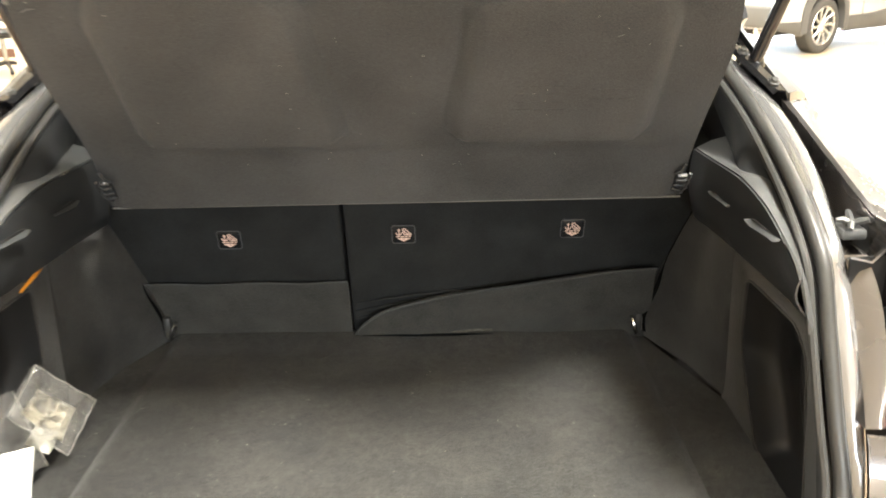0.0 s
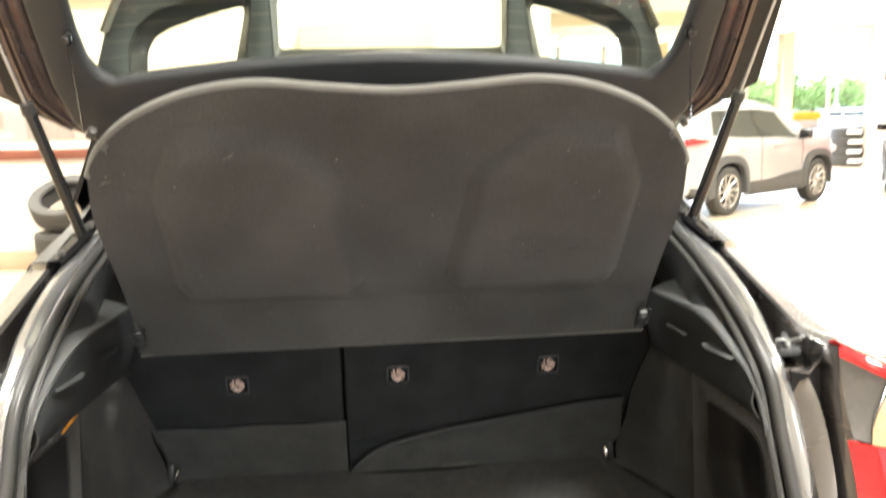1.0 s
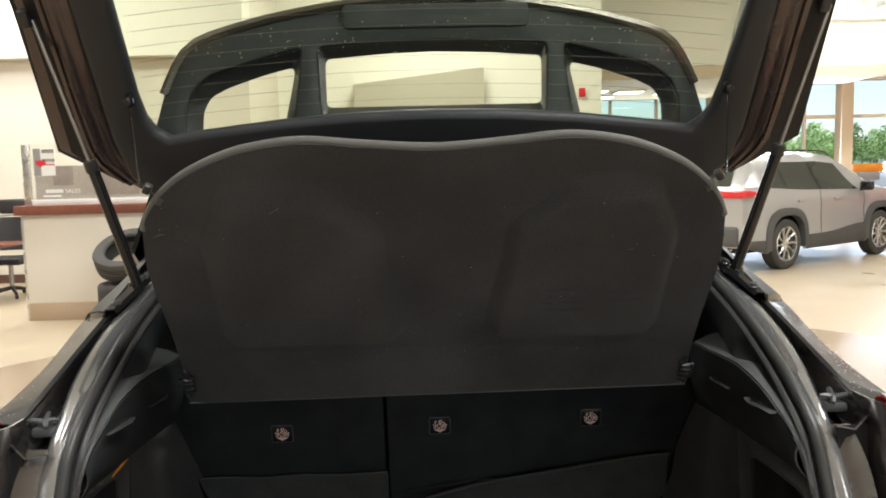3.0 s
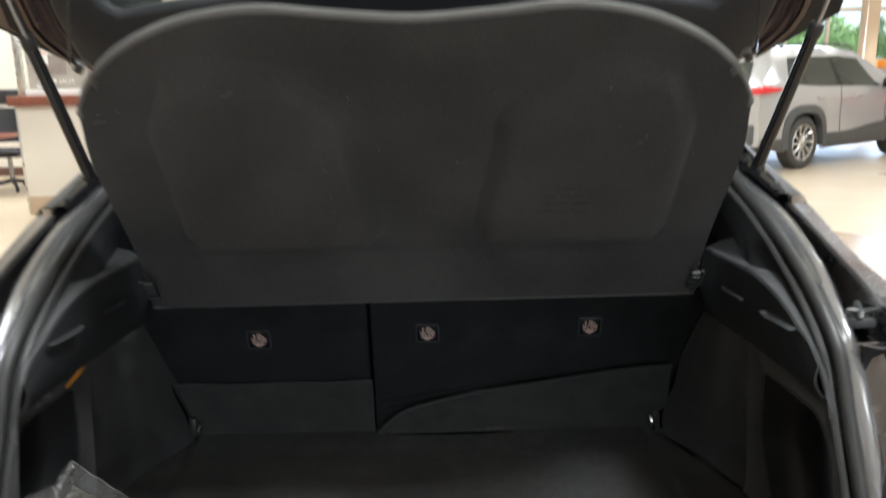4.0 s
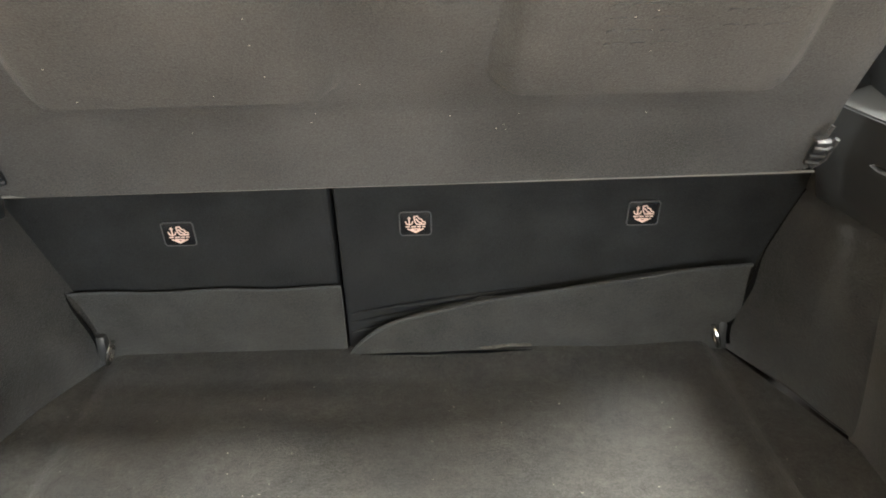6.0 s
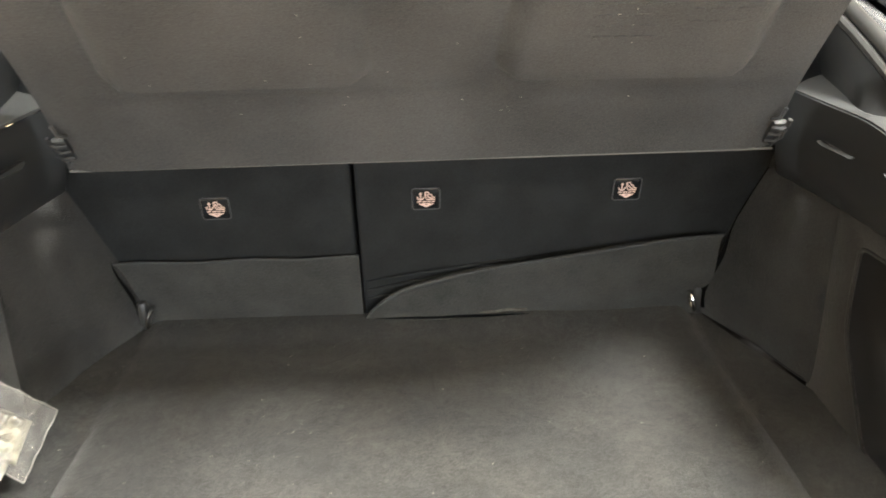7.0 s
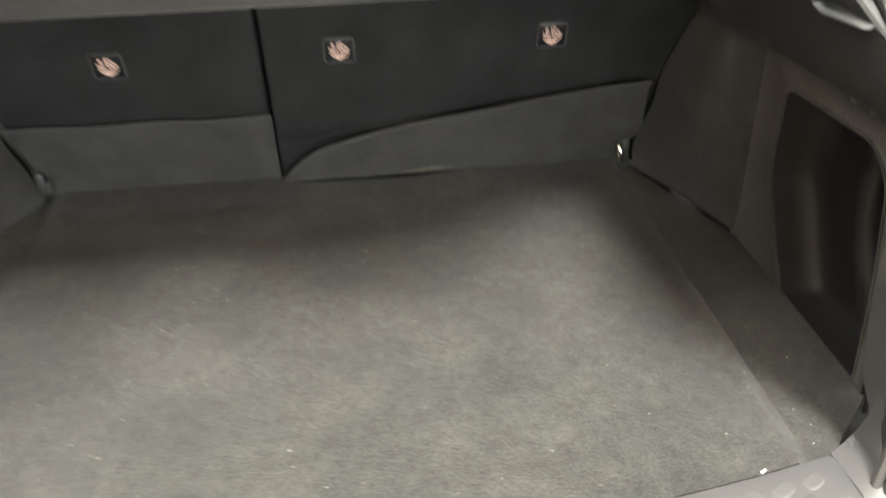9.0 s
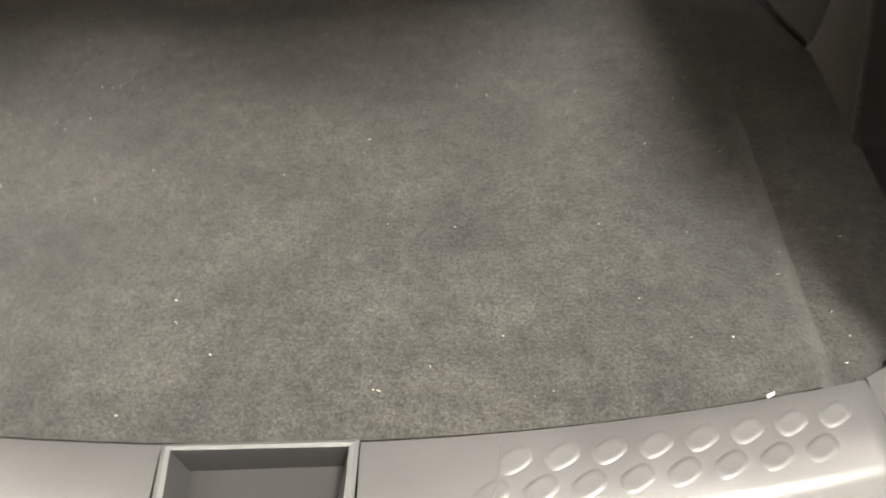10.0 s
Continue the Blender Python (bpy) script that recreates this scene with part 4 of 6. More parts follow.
outer = [V(x0, y1, 0.712), V(x1, y1 + 0.004, 0.712), V(x1 - 0.004, 0.05, 0.712), V(x0 + 0.004, 0.05, 0.712)]
lipped = [rings[1][k].lerp(rings[0][k], 0.5) + V(0, 0, 0.002) for k in range(4)]
part("recess_rim", loft([outer, rings[0], lipped, rings[1], [p + V(0, 0, -0.006) for p in rings[1]]], ring=True), M["trim"], rc, "pale raised rim of the latch tray", angle=20)
part("striker", tube([(0.005, 0.085, 0.682), (0.005, 0.085, 0.705), (0.045, 0.085, 0.705), (0.045, 0.085, 0.682)], 0.005, 8), M["steel"], rc)
part("rear_bumper", loft([[V(x, 0.05 - 0.03 * (1 - (x / 0.85) ** 2), 0.688), V(x, -0.02 - 0.05 * (1 - (x / 0.85) ** 2), 0.66), V(x, -0.05 - 0.06 * (1 - (x / 0.85) ** 2), 0.56), V(x, 0.0, 0.35)] for x in (0.85 * (k / 10 - 1) for k in range(21))], 0.004), M["paint"], car, "dark painted rear bumper")

# outer body ahead of the boot
AXLES = (0.95, 3.80)


def car_half(y):
    return 0.90 - 0.10 * smooth_step(3.9, 4.62, y)


def car_low(y):
    z = 0.27
    for a in AXLES:
        d = abs(y - a)
        if d < 0.40:
            z = max(z, 0.36 + math.sqrt(0.40 ** 2 - d * d))
    return z


def car_belt(y):
    if y > 3.0:
        return 1.05 - 0.05 * (y - 3.0) - 0.22 * smooth_step(4.2, 4.62, y)
    return 1.20 - 0.05 * (y - 1.0) - 0.45 * smooth_step(1.45, 1.0, y)


ys = sorted({round(0.62 + 0.08 * k, 3) for k in range(51)} | {round(a + d, 3) for a in AXLES for d in (-0.41, -0.39, -0.36, -0.3, 0.3, 0.36, 0.39, 0.41)})
for s in (-1, 1):
    rows = []
    for y in ys:
        if y < 0.62:
            continue
        w, zl, zb = car_half(y), car_low(y), car_belt(y)
        rows.append([V(s * (w - 0.03), y, zl), V(s * w, y, zl + 0.04), V(s * (w + 0.004), y, max(zl + 0.05, 0.72)), V(s * (w - 0.02), y, max(zl + 0.06, 0.95)), V(s * (w - 0.06), y, zb)])
    part("body_side", loft(rows, 0.004), M["paint"], car, "dark metallic body side")
    greens = [(1.0, 0.70, 1.395, 0.62, 1.60), (1.5, 0.80, 1.18, 0.61, 1.63), (2.2, 0.83, 1.15, 0.61, 1.63), (2.75, 0.84, 1.12, 0.63, 1.52), (3.25, 0.84, 1.06, 0.72, 1.22)]
    part("cabin_side", loft([[V(s * a, y, za), V(s * (a * 0.45 + b * 0.55), y, za * 0.45 + zb * 0.55), V(s * b, y, zb)] for y, a, za, b, zb in greens], 0.01), M["gloss"], car, "dark side windows")
    for a in AXLES:
        m = Matrix.Translation((s * 0.80, a, 0.36)) @ pose(0, 0, 0, 0, s * 90, 0)
        w = part("wheel", lathe([(0.24, -0.10), (0.33, -0.105), (0.355, -0.08), (0.36, 0.0), (0.355, 0.08), (0.33, 0.105), (0.24, 0.10)], 36, m), M["tyre"], car, "black tyre on an alloy wheel")
        part("rim", lathe([(0.242, 0.098), (0.22, 0.09), (0.05, 0.07), (0.0, 0.075)], 30, m), M["alloy"], w)
    part("headlamp", block(s * 0.62, 4.50, 0.80, 0.32, 0.14, 0.10, 0.03, 3), M["clearlens"], car)
part("roof_panel", loft([[V(x, y, z + 0.035 * (1 - (x / 0.62) ** 2)) for x in (0.62 * (k / 6 - 1) for k in range(13))] for y, z in ((0.88, 1.60), (1.3, 1.625), (2.0, 1.635), (2.4, 1.60), (2.7, 1.53))], 0.02), M["paint"], car, "dark painted roof")
part("windscreen", loft([[V(x, 2.7, 1.535 + 0.03 * (1 - (x / 0.63) ** 2)) for x in (-0.63, -0.3, 0, 0.3, 0.63)], [V(x, 3.3, 1.10 + 0.03 * (1 - (x / 0.8) ** 2)) for x in (-0.80, -0.4, 0, 0.4, 0.80)]], 0.005), M["gloss"], car)
part("bonnet", loft([[V(x, y, z + 0.04 * (1 - (x / 0.84) ** 2)) for x in (-0.84, -0.6, -0.3, 0, 0.3, 0.6, 0.84)] for y, z in ((3.2, 1.06), (3.6, 1.02), (4.1, 0.98), (4.45, 0.88), (4.60, 0.74))], 0.01), M["paint"], car, "dark painted bonnet")
part("front_bumper", block(0, 4.52, 0.52, 1.56, 0.22, 0.50, 0.08, 3), M["paint"], car)
part("cabin_floor", block(0, 2.35, 0.40, 1.1, 3.6, 0.1), M["dark"], car)
part("dash_panel", block(0, 3.15, 0.78, 1.5, 0.06, 0.6), M["dark"], car)
part("tub", block(0, 0.57, 0.66, 1.5, 0.98, 0.06), M["dark"], car)
for s in (-1, 1):
    part("tub_side", loft([flip([V(0.735, 0.34, 0.66), V(0.735, 1.0, 0.66)], s), flip([V(0.735, 0.40, 1.14), V(0.70, 1.0, 1.33)], s)], 0.006), M["dark"], car)
    part("rear_well", loft([flip([V(0.64, 0.30, 0.66), V(0.735, 0.30, 0.66)], s), flip([V(0.655, 0.37, 1.14), V(0.735, 0.38, 1.14)], s)], 0.004), M["dark"], car)

# rear seat backs
SEAT = Matrix(((1, 0, 0, 0), (0, -0.2102, -0.9777, 0.968), (0, 0.9777, -0.2102, 0.715), (0, 0, 0, 1)))


def seat(x0, x1, label):
    bm = plate(rounded(x0, 0.0, x1, 0.47, 0.012, 3), [], 0.09, SEAT @ Matrix.Translation((0, 0, -0.09)), 0.006)
    return part("seat_back", bm, M["seatcloth"], car, label)


left_seat = seat(-0.64, -0.1135, "black cloth back of the narrow rear seat")
right_seat = seat(-0.1065, 0.65, "black cloth back of the wide rear seat")
# fabric flaps that bridge to the floor
grid = []
for k in range(9):
    v = 0.0 + 0.160 * k / 8
    grid.append([SEAT @ V(-0.545 + 0.436 * j / 16, v + (0.002 * math.sin(j * 0.9) if k == 8 else 0), 0.006 + 0.004 * math.sin(math.pi * k / 8) + (0.004 if k == 8 else 0)) for j in range(17)])
part("flap", loft(grid, 0.004), M["flap"], left_seat, "straight carpet flap at the foot of the seat")
part("hem", tube([p + V(0, -0.001, 0.001) for p in grid[-1]], 0.0022, 8), M["felt"], left_seat)
tops = spline([(-0.104, 0.016, 0), (-0.088, 0.046, 0), (-0.04, 0.088, 0), (0.03, 0.112, 0), (0.122, 0.135, 0), (0.25, 0.156, 0), (0.36, 0.173, 0), (0.46, 0.189, 0), (0.545, 0.196, 0)], 41)
grid = []
for k in range(11):
    t = k / 10
    row = []
    for j, p in enumerate(tops):
        lip = 0.010 * smooth_step(0.85, 1.0, t)
        crease = 0.008 * math.exp(-((t - 0.12) / 0.1) ** 2) * smooth_step(0.20, 0.05, p.x) * (0.6 + 0.4 * math.sin(p.x * 60))
        wave = 0.003 * math.sin(p.x * 22 + 3 * t)
        loose = smooth_step(0.215, 0.10, p.x) * smooth_step(-0.105, -0.05, p.x)
        foot = 0.010 * (1 - t) ** 1.5 * loose
        raised = (1 - t) ** 2 * loose * (0.005 + 0.001 * math.sin(p.x * 46))
        dent = -0.007 * math.exp(-((p.x - 0.122) / 0.010) ** 2) * smooth_step(0.45, 0.95, t)
        row.append(SEAT @ V(p.x, p.y * t + raised, 0.012 + 0.012 * math.sin(math.pi * t) + lip + crease + wave + foot + dent))
    grid.append(row)
lower = [p + V(0, -0.001, 0) for p in grid[0][2:32]]
part("flap", loft(grid, 0.004), M["flap"], right_seat, "loose carpet flap rising askew across the seat")
part("hem", tube([SEAT @ V(p.x, p.y + 0.001, 0.026) for p in tops[4:]], 0.0030, 8), M["felt"], right_seat)
for k, (v0, v1, r) in enumerate(((0.055, 0.098, 0.005), (0.075, 0.112, 0.006), (0.095, 0.128, 0.004))):
    path = spline([(-0.100, v0, 0.0), (-0.03, v0 + 0.016, 0.004), (0.06, v1 - 0.004, 0.004), (0.20 + 0.03 * k, v1 + 0.02, -0.004)], 16)
    part("wrinkle", tube([SEAT @ p for p in path], [r * (0.35 + 0.65 * math.sin(math.pi * (i + 1) / 18)) for i in range(16)], 8, flat=1.0), M["seatcloth"], right_seat)
part("fold", tube(lower, [0.0008 + 0.0014 * math.sin(math.pi * i / 29) for i in range(30)], 8), M["flap"], right_seat)
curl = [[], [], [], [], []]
lip_shade = []
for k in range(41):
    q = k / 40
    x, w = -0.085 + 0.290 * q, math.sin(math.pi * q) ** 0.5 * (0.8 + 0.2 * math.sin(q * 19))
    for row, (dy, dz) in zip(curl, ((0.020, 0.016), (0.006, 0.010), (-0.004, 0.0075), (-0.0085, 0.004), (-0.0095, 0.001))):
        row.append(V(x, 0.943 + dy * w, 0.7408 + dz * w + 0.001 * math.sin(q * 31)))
    lip_shade.append(V(x, 0.934 - 0.003 * w, 0.7375))
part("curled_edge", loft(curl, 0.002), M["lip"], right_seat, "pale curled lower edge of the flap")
# black thread added as the shade under the curled edge
part("lip_shade", tube(lip_shade, [0.0004 + 0.0026 * math.sin(math.pi * k / 40) for k in range(41)], 6), M["gap"], right_seat)
# tether anchor labels
def tether(seat_ob, x, z):
    v = (z - 0.715) / 0.9777
    m = SEAT @ Matrix.Translation((x, v, 0.0))
    ms = m @ Matrix.Translation((0, 0, 0.004)) @ Matrix.Diagonal((0.94, 0.94, 1, 1))
    base = part("anchor_cover", plate(rounded(-0.024, -0.0215, 0.024, 0.0215, 0.005, 3), [], 0.004, m, 0.0012), M["gloss"], seat_ob, "small black anchor cover with a pale child-seat symbol")
    bm = bmesh.new()
    strokes = [[(-0.010, 0.014), (-0.010, -0.001)], [(-0.016, 0.005), (-0.0145, 0.0), (-0.010, -0.002), (-0.0055, 0.0), (-0.004, 0.005)], [(-0.0125, 0.011), (-0.0075, 0.011)]]
    strokes += [[(-0.002, 0.014), (0.004, 0.015), (0.006, 0.010), (0.010, 0.009), (0.012, 0.004), (0.016, 0.003), (0.016, -0.001), (0.002, -0.001), (-0.001, 0.005), (-0.002, 0.014)], [(0.001, 0.010), (0.005, 0.004), (0.011, 0.001)]]
    strokes += [[(-0.016, -0.0055), (-0.009, -0.0055)], [(-0.007, -0.0055), (0.001, -0.0055)], [(0.003, -0.0055), (0.009, -0.0055)], [(0.011, -0.0055), (0.016, -0.0055)]]
    strokes += [[(-0.013, -0.0095), (0.0, -0.017), (0.013, -0.0095)], [(-0.008, -0.010), (0.0, -0.0145), (0.008, -0.010), (-0.008, -0.010)]]
    for line in strokes:
        tube([ms @ V(px, py, 0.0004) for px, py in line], 0.0011, 5, bm=bm)
    edge = rounded(-0.024, -0.0215, 0.024, 0.0215, 0.005, 3)
    part("cover_edge", tube([m @ V(px, py, 0.0035) for px, py in edge + edge[:1]], 0.0010, 6), M["trim"], base)
    part("symbol", bm, M["print"], base, smooth=False)


tether(left_seat, -0.347, 0.978)
tether(right_seat, 0.015, 0.986)
tether(right_seat, 0.364, 0.994)

# tailgate
HY = Matrix(((1, 0, 0, 0.012), (0, -0.545, -0.8387, 0.80), (0, 0.8387, -0.545, 1.60), (0, 0, 0, 1)))
gate_out = [(0.60, -0.085), (0.64, -0.06), (0.765, 0.03), (0.765, 0.12), (0.752, 0.33), (0.77, 0.60), (0.74, 1.02), (0.60, 1.10)]
gate_out = gate_out + [(-x, v) for x, v in gate_out[::-1]]
arc = [(0.53, 0.060), (0.46, 0.072), (0.30, 0.092), (0.15, 0.103), (0.0, 0.107)]
arc_low = [(x, v - 0.075) for x, v in arc]
win = [(0.575, 0.60), (0.572, 0.33), (0.572, 0.16), (0.566, 0.105), (0.553, 0.078)] + arc
low = [(0.60, 0.62), (0.598, 0.2), (0.59, 0.05), (0.56, 0.0)] + arc_low
low = low + [(-x, v) for x, v in low[::-1][1:]] + [(-0.54, 0.68), (0.54, 0.68)]
win = [(x + 0.09 * max(0, v - 0.12), v) for x, v in win] + [(-x, v) for x, v in win[::-1][1:]] + [(-0.52, 0.66), (0.52, 0.66)]
gate = part("tailgate", plate(gate_out, [low], 0.05, HY @ Matrix.Translation((0, 0, -0.058)), 0.006), M["gatepaint"], car, "raised tailgate, dark painted inside edge")
trim_out = [(0.585, -0.09), (0.63, -0.03), (0.645, 0.06), (0.648, 0.30), (0.65, 0.60), (0.60, 0.70)]
trim_out = trim_out + [(-x, v) for x, v in trim_out[::-1]]
part("inner_trim", plate(trim_out, [win], 0.034, HY @ Matrix.Translation((0, 0, -0.020)), 0.013), M["plastic"], gate, "black plastic trim round the rear window", angle=60)
part("lower_panel", plate(rounded(-0.60, 0.70, 0.60, 1.06, 0.04), [], 0.03, HY @ Matrix.Translation((0, 0, -0.03)), 0.008), M["plastic"], gate)
for s in (-1, 1):
    folds = ((0.646, -0.007), (0.654, -0.001), (0.664, 0.0), (0.668, -0.006), (0.673, -0.006), (0.677, -0.001), (0.687, 0.001), (0.691, -0.005), (0.695, -0.005), (0.698, 0.001), (0.706, 0.0), (0.709, -0.008))
    rows = [spline([HY @ V(s * (x - 0.052), -0.048, z), HY @ V(s * (x - 0.020), -0.012, z), HY @ V(s * (x - 0.002), 0.03, z), HY @ V(s * (x + 0.004), 0.30, z), HY @ V(s * (x + 0.01), 0.82, z)], 30) for x, z in folds]
    part("edge_fold", loft(rows, 0.002), M["gatepaint"], gate, "folded brown metallic edge of the tailgate", angle=55)
    part("outer_edge", loft([[HY @ V(s * x, v, z) for x, v in line] for z, line in ((-0.003, ((0.630, -0.050), (0.706, 0.024), (0.704, 0.33), (0.72, 0.7))), (-0.012, ((0.645, -0.064), (0.770, 0.026), (0.760, 0.33), (0.777, 0.7))), (-0.06, ((0.646, -0.066), (0.773, 0.025), (0.763, 0.33), (0.78, 0.7))))], 0.003), M["edgeblack"], gate, "black outer edge of the tailgate")
    part("strut_bracket", block(0, 0, 0, 0.020, 0.034, 0.016, 0.005, m=HY @ Matrix.Translation((s * 0.735, 0.318, 0.008))), M["rubber"], gate)
    hk = part("cord_hook", block(0, 0, 0, 0.014, 0.026, 0.02, 0.005, m=HY @ Matrix.Translation((s * 0.583, 0.156, 0.017))), M["gloss"], gate, "black cord hook")
    part("peg", lathe([(0.0, 0.012), (0.006, 0.012), (0.008, 0.008), (0.005, 0.004), (0.004, -0.004)], 12, HY @ Matrix.Translation((s * 0.583, 0.160, 0.026))), M["rubber"], hk)
big = [(1.025 * x, v - 0.012 if v < 0.3 else v + 0.012) for x, v in win]
pane = part("rear_window", plate(big, [], 0.004, HY @ Matrix.Translation((0, 0, -0.026))), M["glass"], gate, "tinted rear window with heating lines")
pane.visible_shadow = False
for k in range(17):
    v = 0.09 + 0.031 * k
    pts = [HY @ V(x, v + 0.035 * (1 - (x / 0.57) ** 2), -0.0205) for x in (0.565 * (j / 8 - 1) for j in range(17))]
    part("heating_line", tube(pts, 0.00045, 4), M["line"], pane)
# roof spoiler standing behind the window
ring = [(0.60, 1.62), (0.595, 1.665), (0.570, 1.745), (0.535, 1.815), (0.50, 1.850), (0.42, 1.878), (0.32, 1.902), (0.165, 1.926), (0.0, 1.932)]
ring = [(x + 0.015, z) for x, z in ring] + [(-x + 0.015, z) for x, z in ring[::-1][1:]]
m = Matrix(((1, 0, 0, 0.02), (0, 0, -1, 0.86), (0, 1, 0, 0), (0, 0, 0, 1)))
# each opening: its outline on the face, and the smaller one at the back of the deep soffit
mid_face = [(-0.241, 1.690), (0.241, 1.690), (0.245, 1.836), (0.12, 1.845), (0.0, 1.848), (-0.12, 1.845), (-0.245, 1.836)]
mid_back = [(-0.236, 1.714), (0.240, 1.714), (0.241, 1.819), (0.12, 1.828), (0.0, 1.832), (-0.12, 1.828), (-0.236, 1.819)]
end_face = [(0.310, 1.64), (0.299, 1.698), (0.285, 1.79), (0.281, 1.836), (0.37, 1.814), (0.47, 1.785), (0.512, 1.755), (0.530, 1.712), (0.531, 1.64)]
end_back = [(0.338, 1.64), (0.324, 1.70), (0.303, 1.79), (0.308, 1.803), (0.37, 1.788), (0.45, 1.762), (0.490, 1.742), (0.507, 1.712), (0.512, 1.64)]
faces = [fillet(o, 0.014) for o in (mid_face, end_face, [(-x, z) for x, z in end_face[::-1]])]
backs = [fillet(o, 0.014) for o in (mid_back, end_back, [(-x, z) for x, z in end_back[::-1]])]
ring0 = [(x - 0.02, z) for x, z in ring]
sp = part("spoiler", plate(ring0, faces, 0.03, m @ Matrix.Translation((0, 0, -0.026)), 0.005), M["spoiler"], gate, "black roof spoiler with three openings", angle=60)
part("back_frame", plate([(0.97 * x, 1.62 + (z - 1.62) * 0.95) for x, z in ring0], backs, 0.008, m @ Matrix.Translation((0, 0, -0.056)), 0.002), M["spoiler"], sp, angle=60)
for f, b in zip(faces, backs):
    part("soffit", loft([[m @ V(x, z, 0.002) for x, z in f], [m @ V(x, z, -0.010) for x, z in f], [m @ V(a[0] * 0.35 + c[0] * 0.65, a[1] * 0.35 + c[1] * 0.65, -0.030) for a, c in zip(f, b)], [m @ V(x, z, -0.049) for x, z in b]], ring=True), M["spoiler"], sp)
part("brake_lamp", plate(rounded(-0.19, 1.872, 0.205, 1.922, 0.012, 3), [], 0.012, m @ Matrix.Translation((0.0, 0, 0.002)), 0.003), M["spoiler"], sp, "high brake lamp housing")
part("lip", tube([V(p.x, 0.862, p.y) for p in spline([(a, b, 0) for a, b in ring[2:-2]], 40)], 0.012, 8), M["paint"], sp)

# water drops on the paint and the spoiler
def drops(name, spots, parent, label):
    bm = bmesh.new()
    for p, up, r in spots:
        q = up.to_track_quat("Z", "Y").to_matrix().to_4x4()
        m = Matrix.Translation(p) @ q
        prev = [bm.verts.new(m @ V(r * math.cos(a), r * math.sin(a), 0)) for a in (math.pi * k / 3 for k in range(6))]
        top = [bm.verts.new(m @ V(0.6 * r * math.cos(a), 0.6 * r * math.sin(a), 0.5 * r)) for a in (math.pi * k / 3 for k in range(6))]
        for k in range(6):
            bm.faces.new((prev[k], prev[(k + 1) % 6], top[(k + 1) % 6], top[k]))
        bm.faces.new(top)
    ob = part(name, bm, M["clearlens"], parent, label)
    return tagged(ob, kind="stuff")


rd = random.Random(12)
spots = []
for s in (-1, 1):
    r2, ed = spline(RIDGE2, 60), spline(EDGE, 60)
    for k in range(260):
        i = rd.randrange(14, 59)
        t = rd.random()
        p = r2[i].lerp(ed[i], t) + V(0.006 * (1 - t), rd.uniform(-0.008, 0.008), 0.004)
        spots.append((V(CX + s * p.x, p.y, p.z), V(s * 0.55, -0.2, 0.8), rd.uniform(0.0006, 0.0021)))
drops("water_drops", spots, car, "scattered water drops on the paint")
spots = []
for k in range(150):
    x, z = rd.uniform(-0.55, 0.58), rd.gauss(1.84, 0.03)
    if abs(x - 0.015) > 0.54 or z > 1.93 - 0.3 * (x - 0.015) ** 2 or (z < 1.812 and abs(x - 0.02) < 0.51 - (z - 1.7) * 1.6):
        continue
    spots.append((V(x, 0.841, z), V(0, -1, 0.1), rd.uniform(0.0006, 0.0018)))
drops("water_drops", spots, sp, "dried specks on the spoiler")

# ---- loose things in the boot ----
cargo = thing("cargo_floor", "worn dark grey carpeted cargo floor with lint", "cargo floor", at=(0, 0, 0))
rows = []
for j in range(33):
    q = j / 32
    row = []
    for i in range(129):
        u = -1 + 2 * i / 128
        xr = 0.64 * u
        y0 = sill_y(min(0.6, abs(xr))) + 0.001
        if abs(xr) > 0.56:
            y0 = 0.24 + (abs(xr) - 0.56) * 0.95
        y = y0 + (0.962 - y0) * q
        lim = 0.642 if y < 0.45 else 0.642 - max(0, (y - 0.55)) * 0.02
        if y > 0.66:
            lim = 0.648 - (y - 0.66) * 0.352
        x = lim * u
        z = 0.7195 + 0.0012 * noise.noise(V(x * 5, y * 5, 0)) - 0.006 * smooth_step(0.500, 0.532, abs(x)) - 0.005 * math.exp(-((abs(x) - 0.520) / 0.010) ** 2) - 0.004 * smooth_step(0.02, 0.0, y - y0) + 0.018 * smooth_step(0.865, 0.965, y) * smooth_step(0.535, 0.49, abs(x))
        row.append(V(x, y, z))
    rows.append(row)
part("carpet", loft(rows, 0.006), M["carpet"], cargo)
lint = bmesh.new()
rnd = random.Random(4)
for k in range(140):
    x, y = rnd.uniform(-0.58, 0.58), rnd.uniform(0.19, 0.87)
    if abs(x) > 0.62 - max(0, y - 0.66) * 0.38:
        continue
    a, l, r = rnd.uniform(0, 6.3), rnd.uniform(0.0006, 0.0030), rnd.uniform(0.00012, 0.00032)
    tube([(x, y, 0.7212), (x + l * math.cos(a), y + l * math.sin(a), 0.722)], r, 4, bm=lint)
tagged(part("lint", lint, M["foam"], cargo, "scattered pale lint"), kind="stuff")

sh = Matrix(((1, 0, 0, 0.012), (0, -0.597, -0.802, 0.775), (0, 0.802, -0.597, 1.095), (0, 0, 0, 1)))
shelf = thing("parcel_shelf", "black felt parcel shelf hung up by cords", "parcel shelf", at=(0, 0, 0))


def top_v(a):
    return float(np.interp(a, TOPS[0], TOPS[1]))


